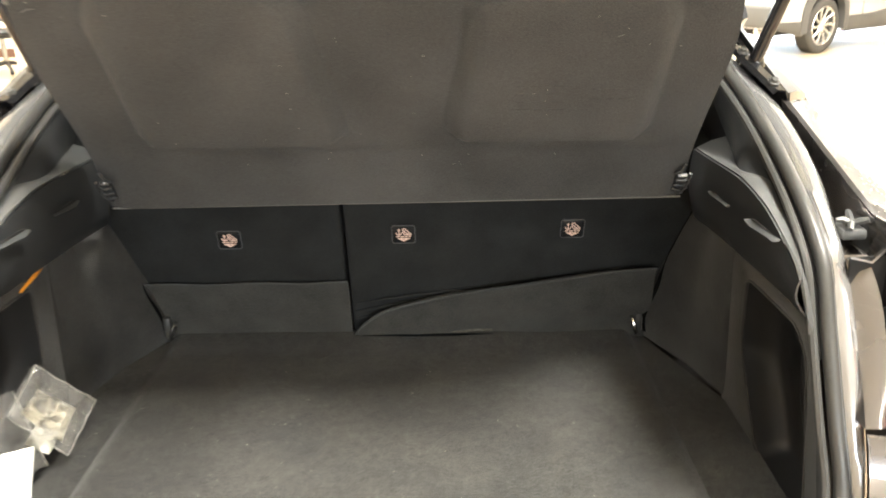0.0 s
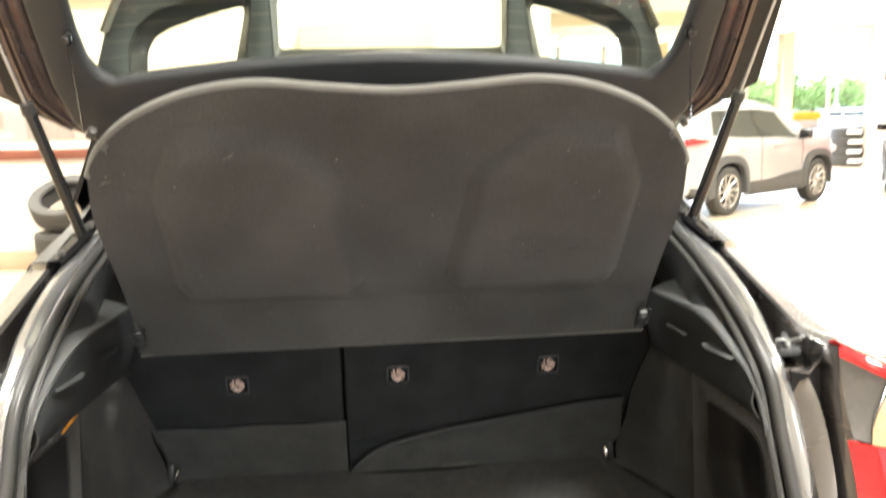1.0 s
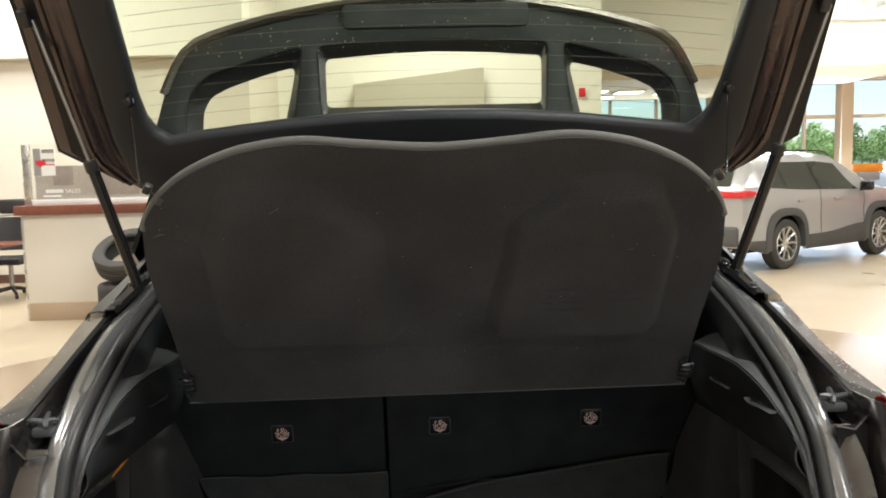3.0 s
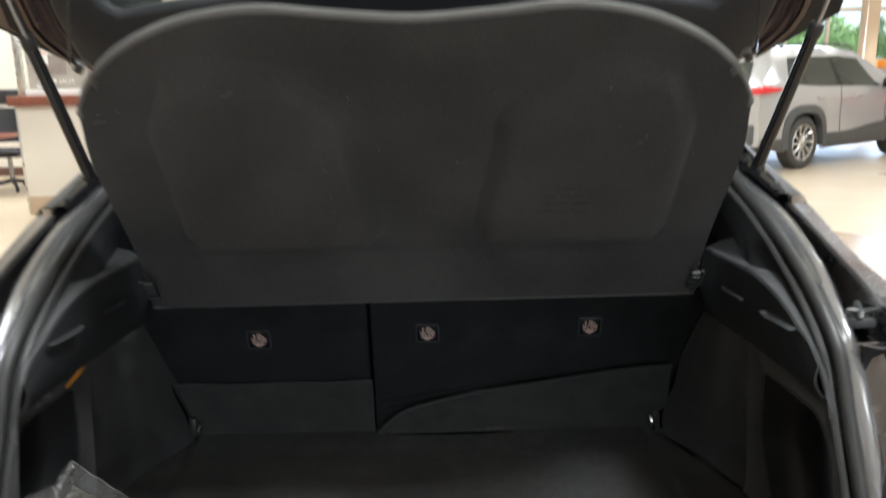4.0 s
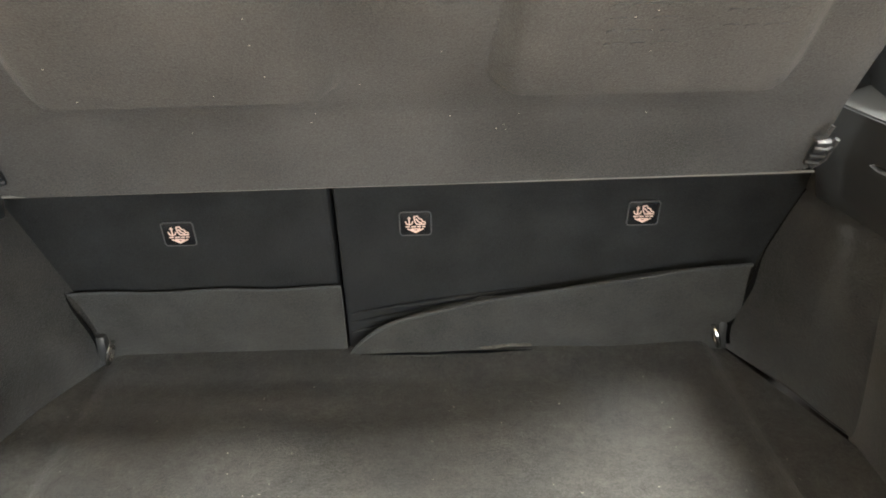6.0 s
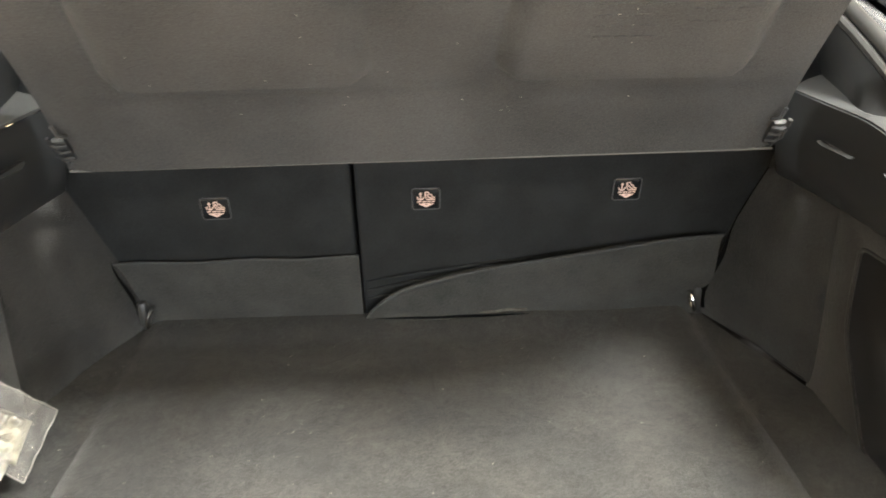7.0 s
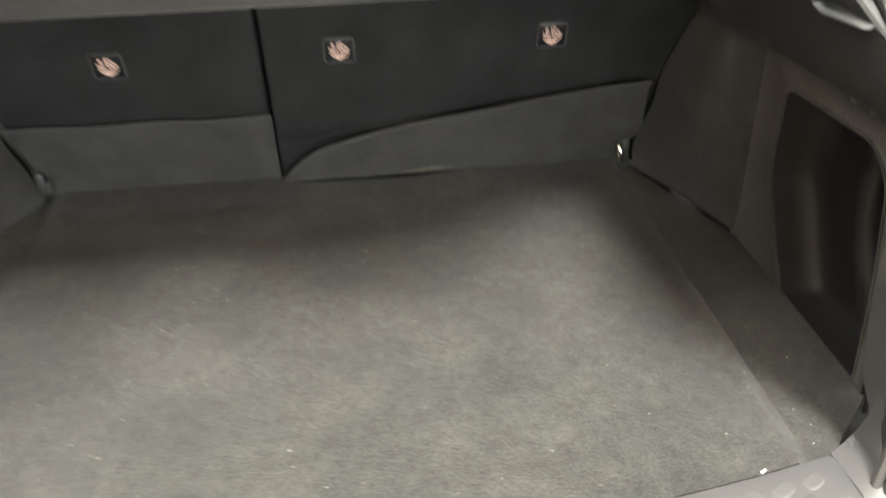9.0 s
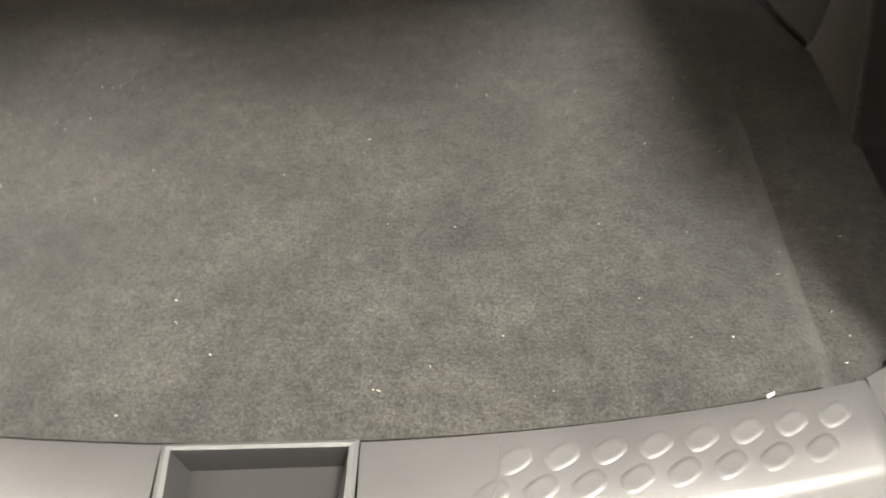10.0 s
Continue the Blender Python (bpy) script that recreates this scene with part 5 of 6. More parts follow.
def top_table():
    pts = [(-0.43, 0.657), (-0.22, 0.647), (0, 0.639), (0.22, 0.647), (0.43, 0.657), (0.60, 0.645), (0.72, 0.624), (0.84, 0.590), (0.93, 0.549), (0.98, 0.512), (1.0, 0.485)]
    line = spline([(x, v, 0) for x, v in pts], 120)
    keep = [p for p in line if p.x >= 0]
    return [p.x for p in keep], [p.y for p in keep]


TOPS = top_table()


def pad_mask(x, v):
    """1 on the two pads, 0 off them."""
    best = 0.0
    for sgn, x0, x1, z0 in ((-1, 0.078, 0.394, 0.206), (1, 0.104, 0.410, 0.211)):
        a = sgn * x
        inner = x0 + 0.026 * smooth_step(0.22, 0.45, v) + 0.10 * smooth_step(0.46, 0.585, v)
        outer = x1 - 0.045 * smooth_step(0.44, 0.57, v)
        qx, qy = abs(a - (inner + outer) / 2) - (outer - inner) / 2 + 0.022, z0 + 0.022 - v
        d = (math.hypot(qx, qy) if qx > 0 and qy > 0 else max(qx, qy)) - 0.022
        f = math.atan2(max(qy, 1e-9), max(qx, 0.0)) / (math.pi / 2)
        if qy <= 0:
            f = 0.0
        k = smooth_step(0.014 - 0.009 * f, -0.020 + 0.006 * f, d) * smooth_step(0.590, 0.535, v)
        best = max(best, k)
    return best


def bulge(x, v):
    """Two raised pads with a crisp lower edge and a soft arched top."""
    return 0.027 * pad_mask(x, v)


def shelf_point(u, q):
    v = 0.040 + 0.006 * u + q / 0.5 * (0.268 - 0.006 * u) if q < 0.5 else 0.308 + (q - 0.5) / 0.5 * (top_v(abs(u)) - 0.308)
    w = 0.513 - 0.004 * smooth_step(0, 0.2, v) + 0.004 * smooth_step(0.2, 0.36, v) - 0.020 * smooth_step(0.37, 0.52, v)
    return w * u, v


rows = []
levels = sorted([j / 80 for j in range(81)] + [0.240 + 0.0035 * j for j in range(24)])
for level in levels:
    row = []
    for i in range(201):
        x, v = shelf_point(-1 + i / 100, level)
        row.append(sh @ V(x, v, bulge(x, v) - 0.007 * smooth_step(0.455, 0.515, abs(x)) ** 2 + 1.3 * max(0, 0.16 - v) ** 2 - 0.004 * math.exp(-((v - 0.165) / 0.025) ** 2) * smooth_step(0.50, 0.42, abs(x)) + 0.001 * noise.noise(V(x * 6, v * 6, 3))))
    rows.append(row)
part("board", loft(rows, -0.010), M["felt"], shelf, "felt covered board with two raised pads")
for k, (x, v, w) in enumerate(((0.20, 0.275, 0.08), (0.20, 0.292, 0.07), (0.20, 0.309, 0.08), (0.31, 0.280, 0.07), (0.31, 0.300, 0.08), (0.20, 0.258, 0.08))):
    cuts = (0.0, 0.32, 0.58, 1.0) if k % 2 else (0.0, 0.22, 0.64, 1.0)
    for a, b in zip(cuts, cuts[1:]):
        part("moulded_mark", plate(rounded(x + w * a, v, x + w * b - 0.005, v + 0.006, 0.003, 2), [], 0.0016, sh @ Matrix.Translation((0, 0.032, 0.0366)), 0.0006), M["felt"], shelf)
# unseen strip added behind the shelf to keep lamp light off the floor
part("leak_shield", loft([[V(0.012 + 0.506 * (i / 10 - 1), 0.744, 1.120) for i in range(21)], [V(0.012 + 0.530 * (i / 10 - 1), 0.775, 1.113) for i in range(21)], [V(0.012 + 0.585 * (i / 10 - 1), 0.912, 1.106) for i in range(21)]], 0.006), M["felt"], shelf)
for line in (((-0.272, 0.541), (-0.258, 0.548), (-0.243, 0.556)), ((-0.480, 0.474), (-0.470, 0.479), (-0.460, 0.480)), ((0.330, 0.440), (0.338, 0.444))):
    part("scuff", tube([sh @ V(x, v, bulge(x, v) + 0.0104) for x, v in line], [0.0005] + [0.0009] * (len(line) - 2) + [0.0005], 6), M["rim"], shelf)
specks = bmesh.new()
for k in range(46):
    x, v = rnd.uniform(-0.47, 0.47), rnd.uniform(0.04, 0.56)
    tube([sh @ V(x, v, bulge(x, v) + 0.0108), sh @ V(x + rnd.uniform(-0.002, 0.002), v + 0.0008, bulge(x, v) + 0.0112)], rnd.uniform(0.0002, 0.0005), 4, bm=specks)
tagged(part("specks", specks, M["foam"], shelf, "pale lint on the felt"), kind="stuff")
rim = [sh @ V(*shelf_point(-1 + i / 40, 1.0), 0.0) for i in range(81)]
part("rim", tube(rim, 0.0078, 10), M["rim"], shelf, "grey bound upper edge")
# highlight along the lower edge, put in as a paler tube
part("hem", tube([sh @ V(0.512 * (i / 10 - 1), 0.040 + 0.006 * (i / 10 - 1), 0.0255) for i in range(21)], 0.0020, 6), M["rim"], shelf)
for s in (-1, 1):
    pv = part("pivot", block(0, 0, 0, 0.020, 0.046, 0.010, 0.003, m=sh @ Matrix.Translation((s * 0.504, 0.080, 0.020))), M["plastic"], shelf, "plastic pivot bracket")
    for d in (0.066, 0.080, 0.094):
        part("pin", tube([sh @ V(s * 0.493, d, 0.025), sh @ V(s * 0.506, d + 0.002, 0.029), sh @ V(s * 0.519, d + 0.003, 0.022)], 0.0028, 8), M["plastic"], pv)
    part("bar", tube([sh @ V(s * 0.503, 0.058, 0.027), sh @ V(s * 0.512, 0.076, 0.027), sh @ V(s * 0.516, 0.108, 0.022)], 0.0036, 8), M["plastic"], pv)
    part("bar", tube([sh @ V(s * 0.490, 0.106, 0.019), sh @ V(s * 0.499, 0.114, 0.023), sh @ V(s * 0.504, 0.128, 0.017)], 0.0028, 8), M["plastic"], pv)
    cl = part("clip", block(0, 0, 0, 0.013, 0.018, 0.013, 0.003, m=sh @ Matrix.Translation((s * 0.468, 0.572, 0.002)) @ pose(0, 0, 0, 0, 0, s * 35)), M["rubber"], shelf, "dark grey cord clip")
    part("tab", block(0, 0, 0, 0.009, 0.014, 0.003, 0.001, m=sh @ Matrix.Translation((s * 0.452, 0.552, 0.012)) @ pose(0, 0, 0, 0, 0, s * 35)), M["trim"], cl)
    part("cord", tube([sh @ V(s * 0.474, 0.582, 0.012), (sh @ V(s * 0.474, 0.582, 0.012)).lerp(HY @ V(s * 0.583, 0.150, 0.030), 0.5), HY @ V(s * 0.583, 0.150, 0.030)], 0.0017, 6), M["gloss"], shelf, "thin black hanging cord")

# ---- plastic bag, scrap ----
bag = thing("plastic_bag", "two clear crumpled plastic bags with pale hardware and paper", "plastic bag", at=(0, 0, 0))


def sheet(corners, n, amp, seed):
    rows = []
    for j in range(n + 1):
        row = []
        for i in range(n + 1):
            a = Vector(corners[0]).lerp(Vector(corners[1]), i / n)
            b = Vector(corners[3]).lerp(Vector(corners[2]), i / n)
            p = a.lerp(b, j / n)
            e = min(1, 6 * min(i / n, 1 - i / n, j / n, 1 - j / n) + 0.25)
            d = 1 - 2.2 * abs(noise.noise(p * 24 + V(seed, 0, 0))) - 1.2 * abs(noise.noise(p * 55 + V(0, seed, 0)))
            row.append(p + V(0.3, -0.4, 0.85).normalized() * amp * d * e)
        rows.append(row)
    return rows


c = [(-0.535, 0.605, 0.785), (-0.612, 0.575, 0.875), (-0.622, 0.482, 0.830), (-0.542, 0.490, 0.749)]
front = sheet(c, 28, 0.020, 3)
back = [[p + V(-0.012, 0.01, -0.02 * math.sin(math.pi * i / 28) * math.sin(math.pi * j / 28) - 0.004) for i, p in enumerate(r)] for j, r in enumerate(front)]
film = loft(front)
loft(back, bm=film)
part("film", film, M["bagfilm"], bag, "clear film")
c = [(-0.600, 0.475, 0.885), (-0.620, 0.40, 0.900), (-0.610, 0.33, 0.775), (-0.572, 0.475, 0.742)]
part("second_film", loft(sheet(c, 24, 0.016, 8)), M["bagfilm"], bag)
part("second_seam", tube([Vector(c[0]).lerp(Vector(c[3]), j / 8) + V(0.001, 0, 0.002 * math.sin(7.0 * j)) for j in range(9)], 0.0007, 6), M["milky"], bag)
part("paper", loft(sheet([(-0.572, 0.452, 0.795), (-0.592, 0.400, 0.818), (-0.598, 0.335, 0.752), (-0.566, 0.402, 0.732)], 8, 0.006, 5), 0.001), M["white"], bag, "white folded paper")
seam = [Vector(q) for q in ((-0.535, 0.605, 0.785), (-0.612, 0.575, 0.875), (-0.622, 0.482, 0.830), (-0.542, 0.490, 0.749), (-0.535, 0.605, 0.785))]
part("seam", tube([seam[k].lerp(seam[k + 1], j / 6) + V(0, 0, 0.002 * math.sin(9.0 * j + k)) for k in range(4) for j in range(6)] + [seam[0]], 0.0007, 6), M["milky"], bag, "welded bag edge")
part("inner_film", loft(sheet([(-0.560, 0.575, 0.790), (-0.608, 0.555, 0.848), (-0.614, 0.497, 0.825), (-0.556, 0.503, 0.762)], 16, 0.016, 11)), M["bagfilm"], bag)
part("hardware", loft(sheet([(-0.556, 0.572, 0.790), (-0.604, 0.552, 0.842), (-0.612, 0.500, 0.824), (-0.556, 0.506, 0.766)], 16, 0.020, 21), 0.004), M["kraft"], bag, "beige crumpled part inside")
part("leaflet", loft(sheet([(-0.560, 0.520, 0.776), (-0.590, 0.508, 0.806), (-0.596, 0.468, 0.788), (-0.566, 0.478, 0.760)], 10, 0.012, 31), 0.001), M["milky"], bag, "pale folded leaflet")
scrap = tagged(new("paper_scrap", finish("paper_scrap", plate([(0, 0), (0.007, 0.002), (0.008, 0.004), (0.001, 0.003)], [], 0.0008, Matrix.Translation((0.452, 0.206, 0.7205)) @ pose(0, 0, 0, 0, -6, 12)), M["white"])), "tiny white paper scrap at the carpet edge", "paper scrap")


# ---- other vehicles ----
def wheel(name, parent, m):
    t = part("wheel", lathe([(0.255, -0.10), (0.30, -0.112), (0.345, -0.105), (0.366, -0.085), (0.369, -0.05), (0.369, 0.05), (0.366, 0.085), (0.345, 0.105), (0.30, 0.112), (0.255, 0.10)], 44, m), M["tyre"], parent, "black tyre on a multi-spoke alloy wheel")
    bm = lathe([(0.258, 0.10), (0.252, 0.108), (0.238, 0.100), (0.232, 0.06), (0.232, -0.05)], 40, m)
    part("rim", bm, M["alloy"], t)
    bm = lathe([(0.0, 0.085), (0.035, 0.085), (0.05, 0.075), (0.052, 0.04)], 20, m)
    part("hub", bm, M["alloy"], t)
    for k in range(10):
        a = 2 * math.pi * k / 10
        d = 0.10
        part("spoke", tube([m @ V(0.04 * math.cos(a), 0.04 * math.sin(a), 0.070), m @ V(0.15 * math.cos(a + d), 0.15 * math.sin(a + d), 0.078), m @ V(0.240 * math.cos(a), 0.240 * math.sin(a), 0.088)], [0.020, 0.015, 0.019], 6), M["alloy"], t)
    part("well", lathe([(0.0, 0.0), (0.24, 0.0)], 24, m), M["dark"], t)


def suv(paint, label, place, group=""):
    """A compact sport utility car; local x ahead, y left, the ground at z 0."""
    v = thing("suv", label, "car", group)
    AX = (-1.345, 1.345)
    xs = sorted({round(-2.28 + 0.06 * k, 3) for k in range(77)} | {round(a + d, 3) for a in AX for d in (-0.44, -0.435, -0.42, -0.40, -0.36, -0.3, -0.2, 0.2, 0.3, 0.36, 0.40, 0.42, 0.435, 0.44)})

    def roof_z(x):
        pts = [(-2.29, 1.08), (-2.22, 1.22), (-2.0, 1.52), (-1.75, 1.635), (-1.2, 1.675), (-0.2, 1.685), (0.35, 1.63), (0.85, 1.36), (1.15, 1.15), (1.7, 1.08), (2.1, 1.0), (2.26, 0.82), (2.3, 0.7)]
        for (a, za), (b, zb) in zip(pts, pts[1:]):
            if x <= b:
                t = (x - a) / (b - a)
                return za + (zb - za) * t
        return 0.7

    def belt_z(x):
        return min(roof_z(x) - 0.012, 1.14 - 0.05 * (x + 0.5) / 2 + 0.03 * smooth_step(-0.8, -1.9, x))

    def half(x):
        w = 0.925
        w -= 0.10 * smooth_step(-1.85, -2.30, x) + 0.22 * smooth_step(1.7, 2.32, x)
        return w

    def low_z(x):
        z = 0.26 + 0.10 * smooth_step(-1.8, -2.28, x) + 0.06 * smooth_step(1.8, 2.3, x)
        for a in AX:
            d = abs(x - a)
            if d < 0.44:
                z = max(z, 0.37 + 0.44 * (1 - (d / 0.44) ** 2.8) ** (1 / 2.8))
        return z

    def sect(x):
        w, zl, zb, zr = half(x), low_z(x), belt_z(x), roof_z(x)
        zl = min(zl, zb - 0.1)
        inn = 0.30 * min(1, (zr - zb) / 0.55)
        pts = [(w - 0.03, zl), (w, zl + 0.04), (w + 0.005, max(zl + 0.05, 0.46)), (w - 0.012, max(zl + 0.06, 0.80)), (w - 0.004, max(zl + 0.07, 0.92)), (w - 0.03, zb)]
        pts += [(w - 0.03 - inn * t, zb + (zr - zb) * (t ** 1.12)) for t in (0.2, 0.4, 0.6, 0.8)]
        pts += [(w - 0.06 - inn * 1.15, zr + 0.012), (w * 0.4, zr + 0.03), (0, zr + 0.036)]
        return pts

    rows = []
    for x in xs:
        p = sect(x)
        rows.append([V(x, y, z) for y, z in p] + [V(x, -y, z) for y, z in p[::-1][1:]])
    bm = loft(rows)
    for r in (rows[0], rows[-1]):
        f = [bm.verts.new(p) for p in r]
        bm.faces.new(f)
    part("body", bm, paint, v)
    part("underbody", block(0, 0, 0.50, 4.1, 1.30, 0.5, 0.05), M["dark"], v)

    def patch(name, x0, x1, i0, i1, material, lift=0.005, n=8, label="", f0=0.0, f1=0.0):
        """A panel on the side that follows the body's own lines between two of its section points."""
        for s in (1, -1):
            rows = []
            for k in range(n + 1):
                row = []
                for j in range(i0, i1 + 1):
                    a, b = x0, x1
                    q = (j - i0) / (i1 - i0)
                    x = (a + f0 * q) + ((b + f1 * q) - (a + f0 * q)) * k / n
                    y, z = sect(x)[j]
                    row.append(V(x, s * (y + lift), z))
                rows.append(row)
            part(name, loft(rows, -0.004), material, v, label)

    patch("side_window", -0.42, 0.62, 5, 9, M["darkglass"], 0.006, 10, "", 0.0, -0.36)
    patch("side_window", -1.30, -0.50, 5, 9, M["darkglass"], 0.006, 8)
    patch("quarter_window", -1.78, -1.38, 5, 9, M["darkglass"], 0.006, 6, "", 0.22, 0.0)
    patch("pillar_trim", -0.505, -0.415, 5, 9, M["gloss"], 0.005, 1)
    patch("pillar_trim", -1.385, -1.295, 5, 9, M["gloss"], 0.005, 1)
    patch("sill_cladding", -0.84, 0.83, 0, 2, M["cladding"], 0.014, 12, "dark grey sill cladding")
    for s in (1, -1):
        rows = [[V(x, s * (half(x) + 0.006), 0.455), V(x, s * (half(x) + 0.014), 0.47), V(x, s * (half(x) + 0.006), 0.475 + 0.10 * smooth_step(-0.5, 0.8, x))] for x in (-0.84 + 0.0835 * k for k in range(21))]
        part("door_cladding", loft(rows, 0.006), M["cladding"], v, "dark grey wedge along the doors")
    for x in (-0.46, 0.80):
        patch("door_gap", x - 0.004, x + 0.004, 1, 5, M["dark"], 0.004, 1)
    patch("bumper_cladding", -2.24, -1.80, 0, 2, M["cladding"], 0.010, 6, "dark grey bumper cladding")
    patch("bumper_cladding", 1.80, 2.24, 0, 2, M["cladding"], 0.010, 6)
    for s in (1, -1):
        for a in AX:
            pts, pts2 = [], []
            for k in range(29):
                t = math.pi * k / 28 * 1.10 - 0.05 * math.pi
                cx, cz = math.cos(t), math.sin(t)
                e = (abs(cx) ** 2.8 + abs(cz) ** 2.8) ** (-1 / 2.8)
                x, z = a + 0.535 * e * cx, max(0.27, 0.37 + 0.525 * e * cz)
                pts.append(V(x, s * (half(x) + 0.014), z))
                x2, z2 = a + 0.425 * e * cx, max(0.27, 0.37 + 0.425 * e * cz)
                pts2.append(V(x2, s * (half(x2) + 0.026), z2))
            part("arch_cladding", loft([[p - V(0, s * 0.10, 0) for p in pts2], pts2, [u.lerp(w, 0.8) + V(0, s * 0.008, 0) for u, w in zip(pts2, pts)], pts, [p - V(0, s * 0.03, 0) for p in pts]], 0.004), M["cladding"], v, "dark grey wheel arch cladding")
            wheel("wheel", v, Matrix.Translation((a, s * 0.815, 0.369)) @ pose(0, 0, 0, -s * 90, 0, 0))
        part("mirror", block(0.72, s * 1.0, 1.16, 0.12, 0.2, 0.15, 0.04, 3), M["gloss"], v)
        part("mirror_arm", block(0.72, s * 0.90, 1.10, 0.06, 0.12, 0.04, 0.01), M["gloss"], v)
        for x in (-0.98, 0.0):
            part("door_handle", block(x, s * 0.925, 0.985, 0.20, 0.035, 0.035, 0.012), paint, v)
        part("roof_rail", tube(spline([(-1.6, s * 0.55, 1.655), (-1.45, s * 0.56, 1.715), (-0.5, s * 0.57, 1.735), (0.2, s * 0.56, 1.715), (0.35, s * 0.55, 1.65)], 14), 0.014, 8), M["gloss"], v)
        part("headlamp", block(2.12, s * 0.66, 0.86, 0.2, 0.3, 0.12, 0.04, 3), M["clearlens"], v)
        part("exhaust", tube([(-2.30, s * 0.55, 0.33), (-2.18, s * 0.55, 0.33)], 0.04, 14), M["steel"], v)
    rows = [[V(x, y, roof_z(x) + 0.030) for y in (-0.52, 0, 0.52)] for x in (-2.02, -1.92, -1.82)]
    part("rear_window", loft([[V(-2.235, y, 1.235) for y in (-0.58, 0, 0.58)], [V(-2.05, y, 1.50) for y in (-0.52, 0, 0.52)]], 0.004), M["darkglass"], v)
    part("windscreen", loft([[V(0.88, y, 1.37) for y in (-0.62, 0, 0.62)], [V(0.42, y, 1.63) for y in (-0.52, 0, 0.52)]], 0.004), M["darkglass"], v)
    part("rear_bumper", block(-2.24, 0, 0.52, 0.14, 1.52, 0.30, 0.05, 3), M["cladding"], v)
    for s in (1, -1):
        part("tail_lamp", block(-2.270, s * 0.60, 1.12, 0.07, 0.50, 0.11, 0.03, 3), M["redlens"], v, "red tail lamp")
        wing = [(-2.30, 0.815, 1.12, 0.055), (-2.22, 0.855, 1.125, 0.055), (-2.10, 0.888, 1.13, 0.048), (-1.98, 0.905, 1.13, 0.030), (-1.88, 0.910, 1.122, 0.006)]
        part("tail_lamp", loft([[V(x, s * (y - 0.03), z + h), V(x, s * (y + 0.012), z + h * 0.7), V(x, s * (y + 0.018), z), V(x, s * (y + 0.012), z - h * 0.7), V(x, s * (y - 0.03), z - h)] for x, y, z, h in wing], 0.002), M["redlens"], v)
    part("tail_panel", block(-2.29, 0, 1.03, 0.03, 0.8, 0.05, 0.012), M["gloss"], v)
    part("plate_bar", block(-2.315, 0, 0.86, 0.012, 0.30, 0.15, 0.003), M["white"], v)
    v.matrix_world = place
    return v


suv(M["silver"], "silver compact sport utility car parked in the showroom", pose(5.91, 12.01, 0, 0, 0, 33.4), "showroom cars")
suv(M["redpaint"], "dark red sport utility car parked in the showroom", pose(10.95, 13.6, 0, 0, 0, 57), "showroom cars")


# ---- tyres ----
def tyre(at, turn=None, label="black new tyre lying in a stack"):
    t = thing("tyre", label, "tyre", "tyre stacks")
    prof = [(0.225, -0.075), (0.24, -0.10), (0.29, -0.112), (0.335, -0.105), (0.352, -0.085), (0.356, -0.05)]
    for z in (-0.045, -0.02, 0.02, 0.045):
        prof += [(0.356, z - 0.004), (0.348, z - 0.003), (0.348, z + 0.003), (0.356, z + 0.004)]
    prof += [(0.356, 0.05), (0.352, 0.085), (0.335, 0.105), (0.29, 0.112), (0.24, 0.10), (0.225, 0.075), (0.26, 0.06), (0.325, 0.0), (0.26, -0.06), (0.225, -0.075)]
    part("tread", lathe(prof, 48), M["tyre"], t)
    t.matrix_world = Matrix.Translation(at) @ (turn or Matrix.Identity(4))
    return t


for k in range(4):
    t = tyre((12.81, 19.6, 0.131 + 0.256 * k))
    t.matrix_world = Matrix.Translation((12.81 + 0.02 * math.sin(k * 2), 19.6, 0.131 + 0.256 * k)) @ Matrix.Scale(1.15, 4)
    part("paper_label", block(-0.05 * (k % 2), -0.36, 0.02, 0.36, 0.006, 0.09), M["whitebar"], t, "white paper label")
tyre((-3.08, 7.52, 0.121), Matrix.Scale(1.07, 4))
tyre((-3.06, 7.50, 0.364), Matrix.Scale(1.07, 4))
lean = tyre((-3.11, 7.50, 0.765), pose(0, 0, 0, 31, -4, 0), "black new tyre leaning on the stack below")
part("paper_label", block(-0.345, -0.06, 0.0, 0.010, 0.10, 0.07), M["whitebar"], lean, "white paper label")

# ---- sales counter ----
cnt = thing("sales_counter", "cream half wall with a dark wood cap and glass screen", "counter")
part("half_wall", block(-3.22, 8.08, 0.59, 2.44, 0.16, 1.18, 0.004), M["wall"], cnt)
part("end_post", block(-4.452, 8.08, 0.60, 0.024, 0.17, 1.20, 0.004), M["alloy"], cnt, "metal end strip")
part("wood_cap", block(-3.25, 8.07, 1.235, 2.50, 0.30, 0.105, 0.008), M["wood"], cnt, "dark reddish wood cap")
part("skirting", block(-3.22, 7.993, 0.10, 2.44, 0.014, 0.20, 0.004), M["skirt"], cnt)
scr = part("glass_screen", block(-3.20, 8.09, 1.66, 2.30, 0.010, 0.62), M["clear"], cnt)
scr.visible_shadow = False
part("screen_frame", block(-4.40, 8.09, 1.625, 0.075, 0.05, 0.67, 0.004), M["alloy"], cnt, "brushed metal screen post")
part("screen_rail", block(-3.20, 8.08, 1.32, 2.30, 0.06, 0.06, 0.003), M["white"], cnt)
part("board", block(-3.63, 8.080, 1.535, 1.36, 0.006, 0.37), M["board"], cnt, "grey printed band on the glass")
part("board_panel", block(-4.00, 8.0755, 1.61, 0.22, 0.003, 0.21), M["greyprint"], cnt)
part("board_panel", block(-3.42, 8.0755, 1.55, 0.50, 0.003, 0.32), M["greyprint"], cnt)
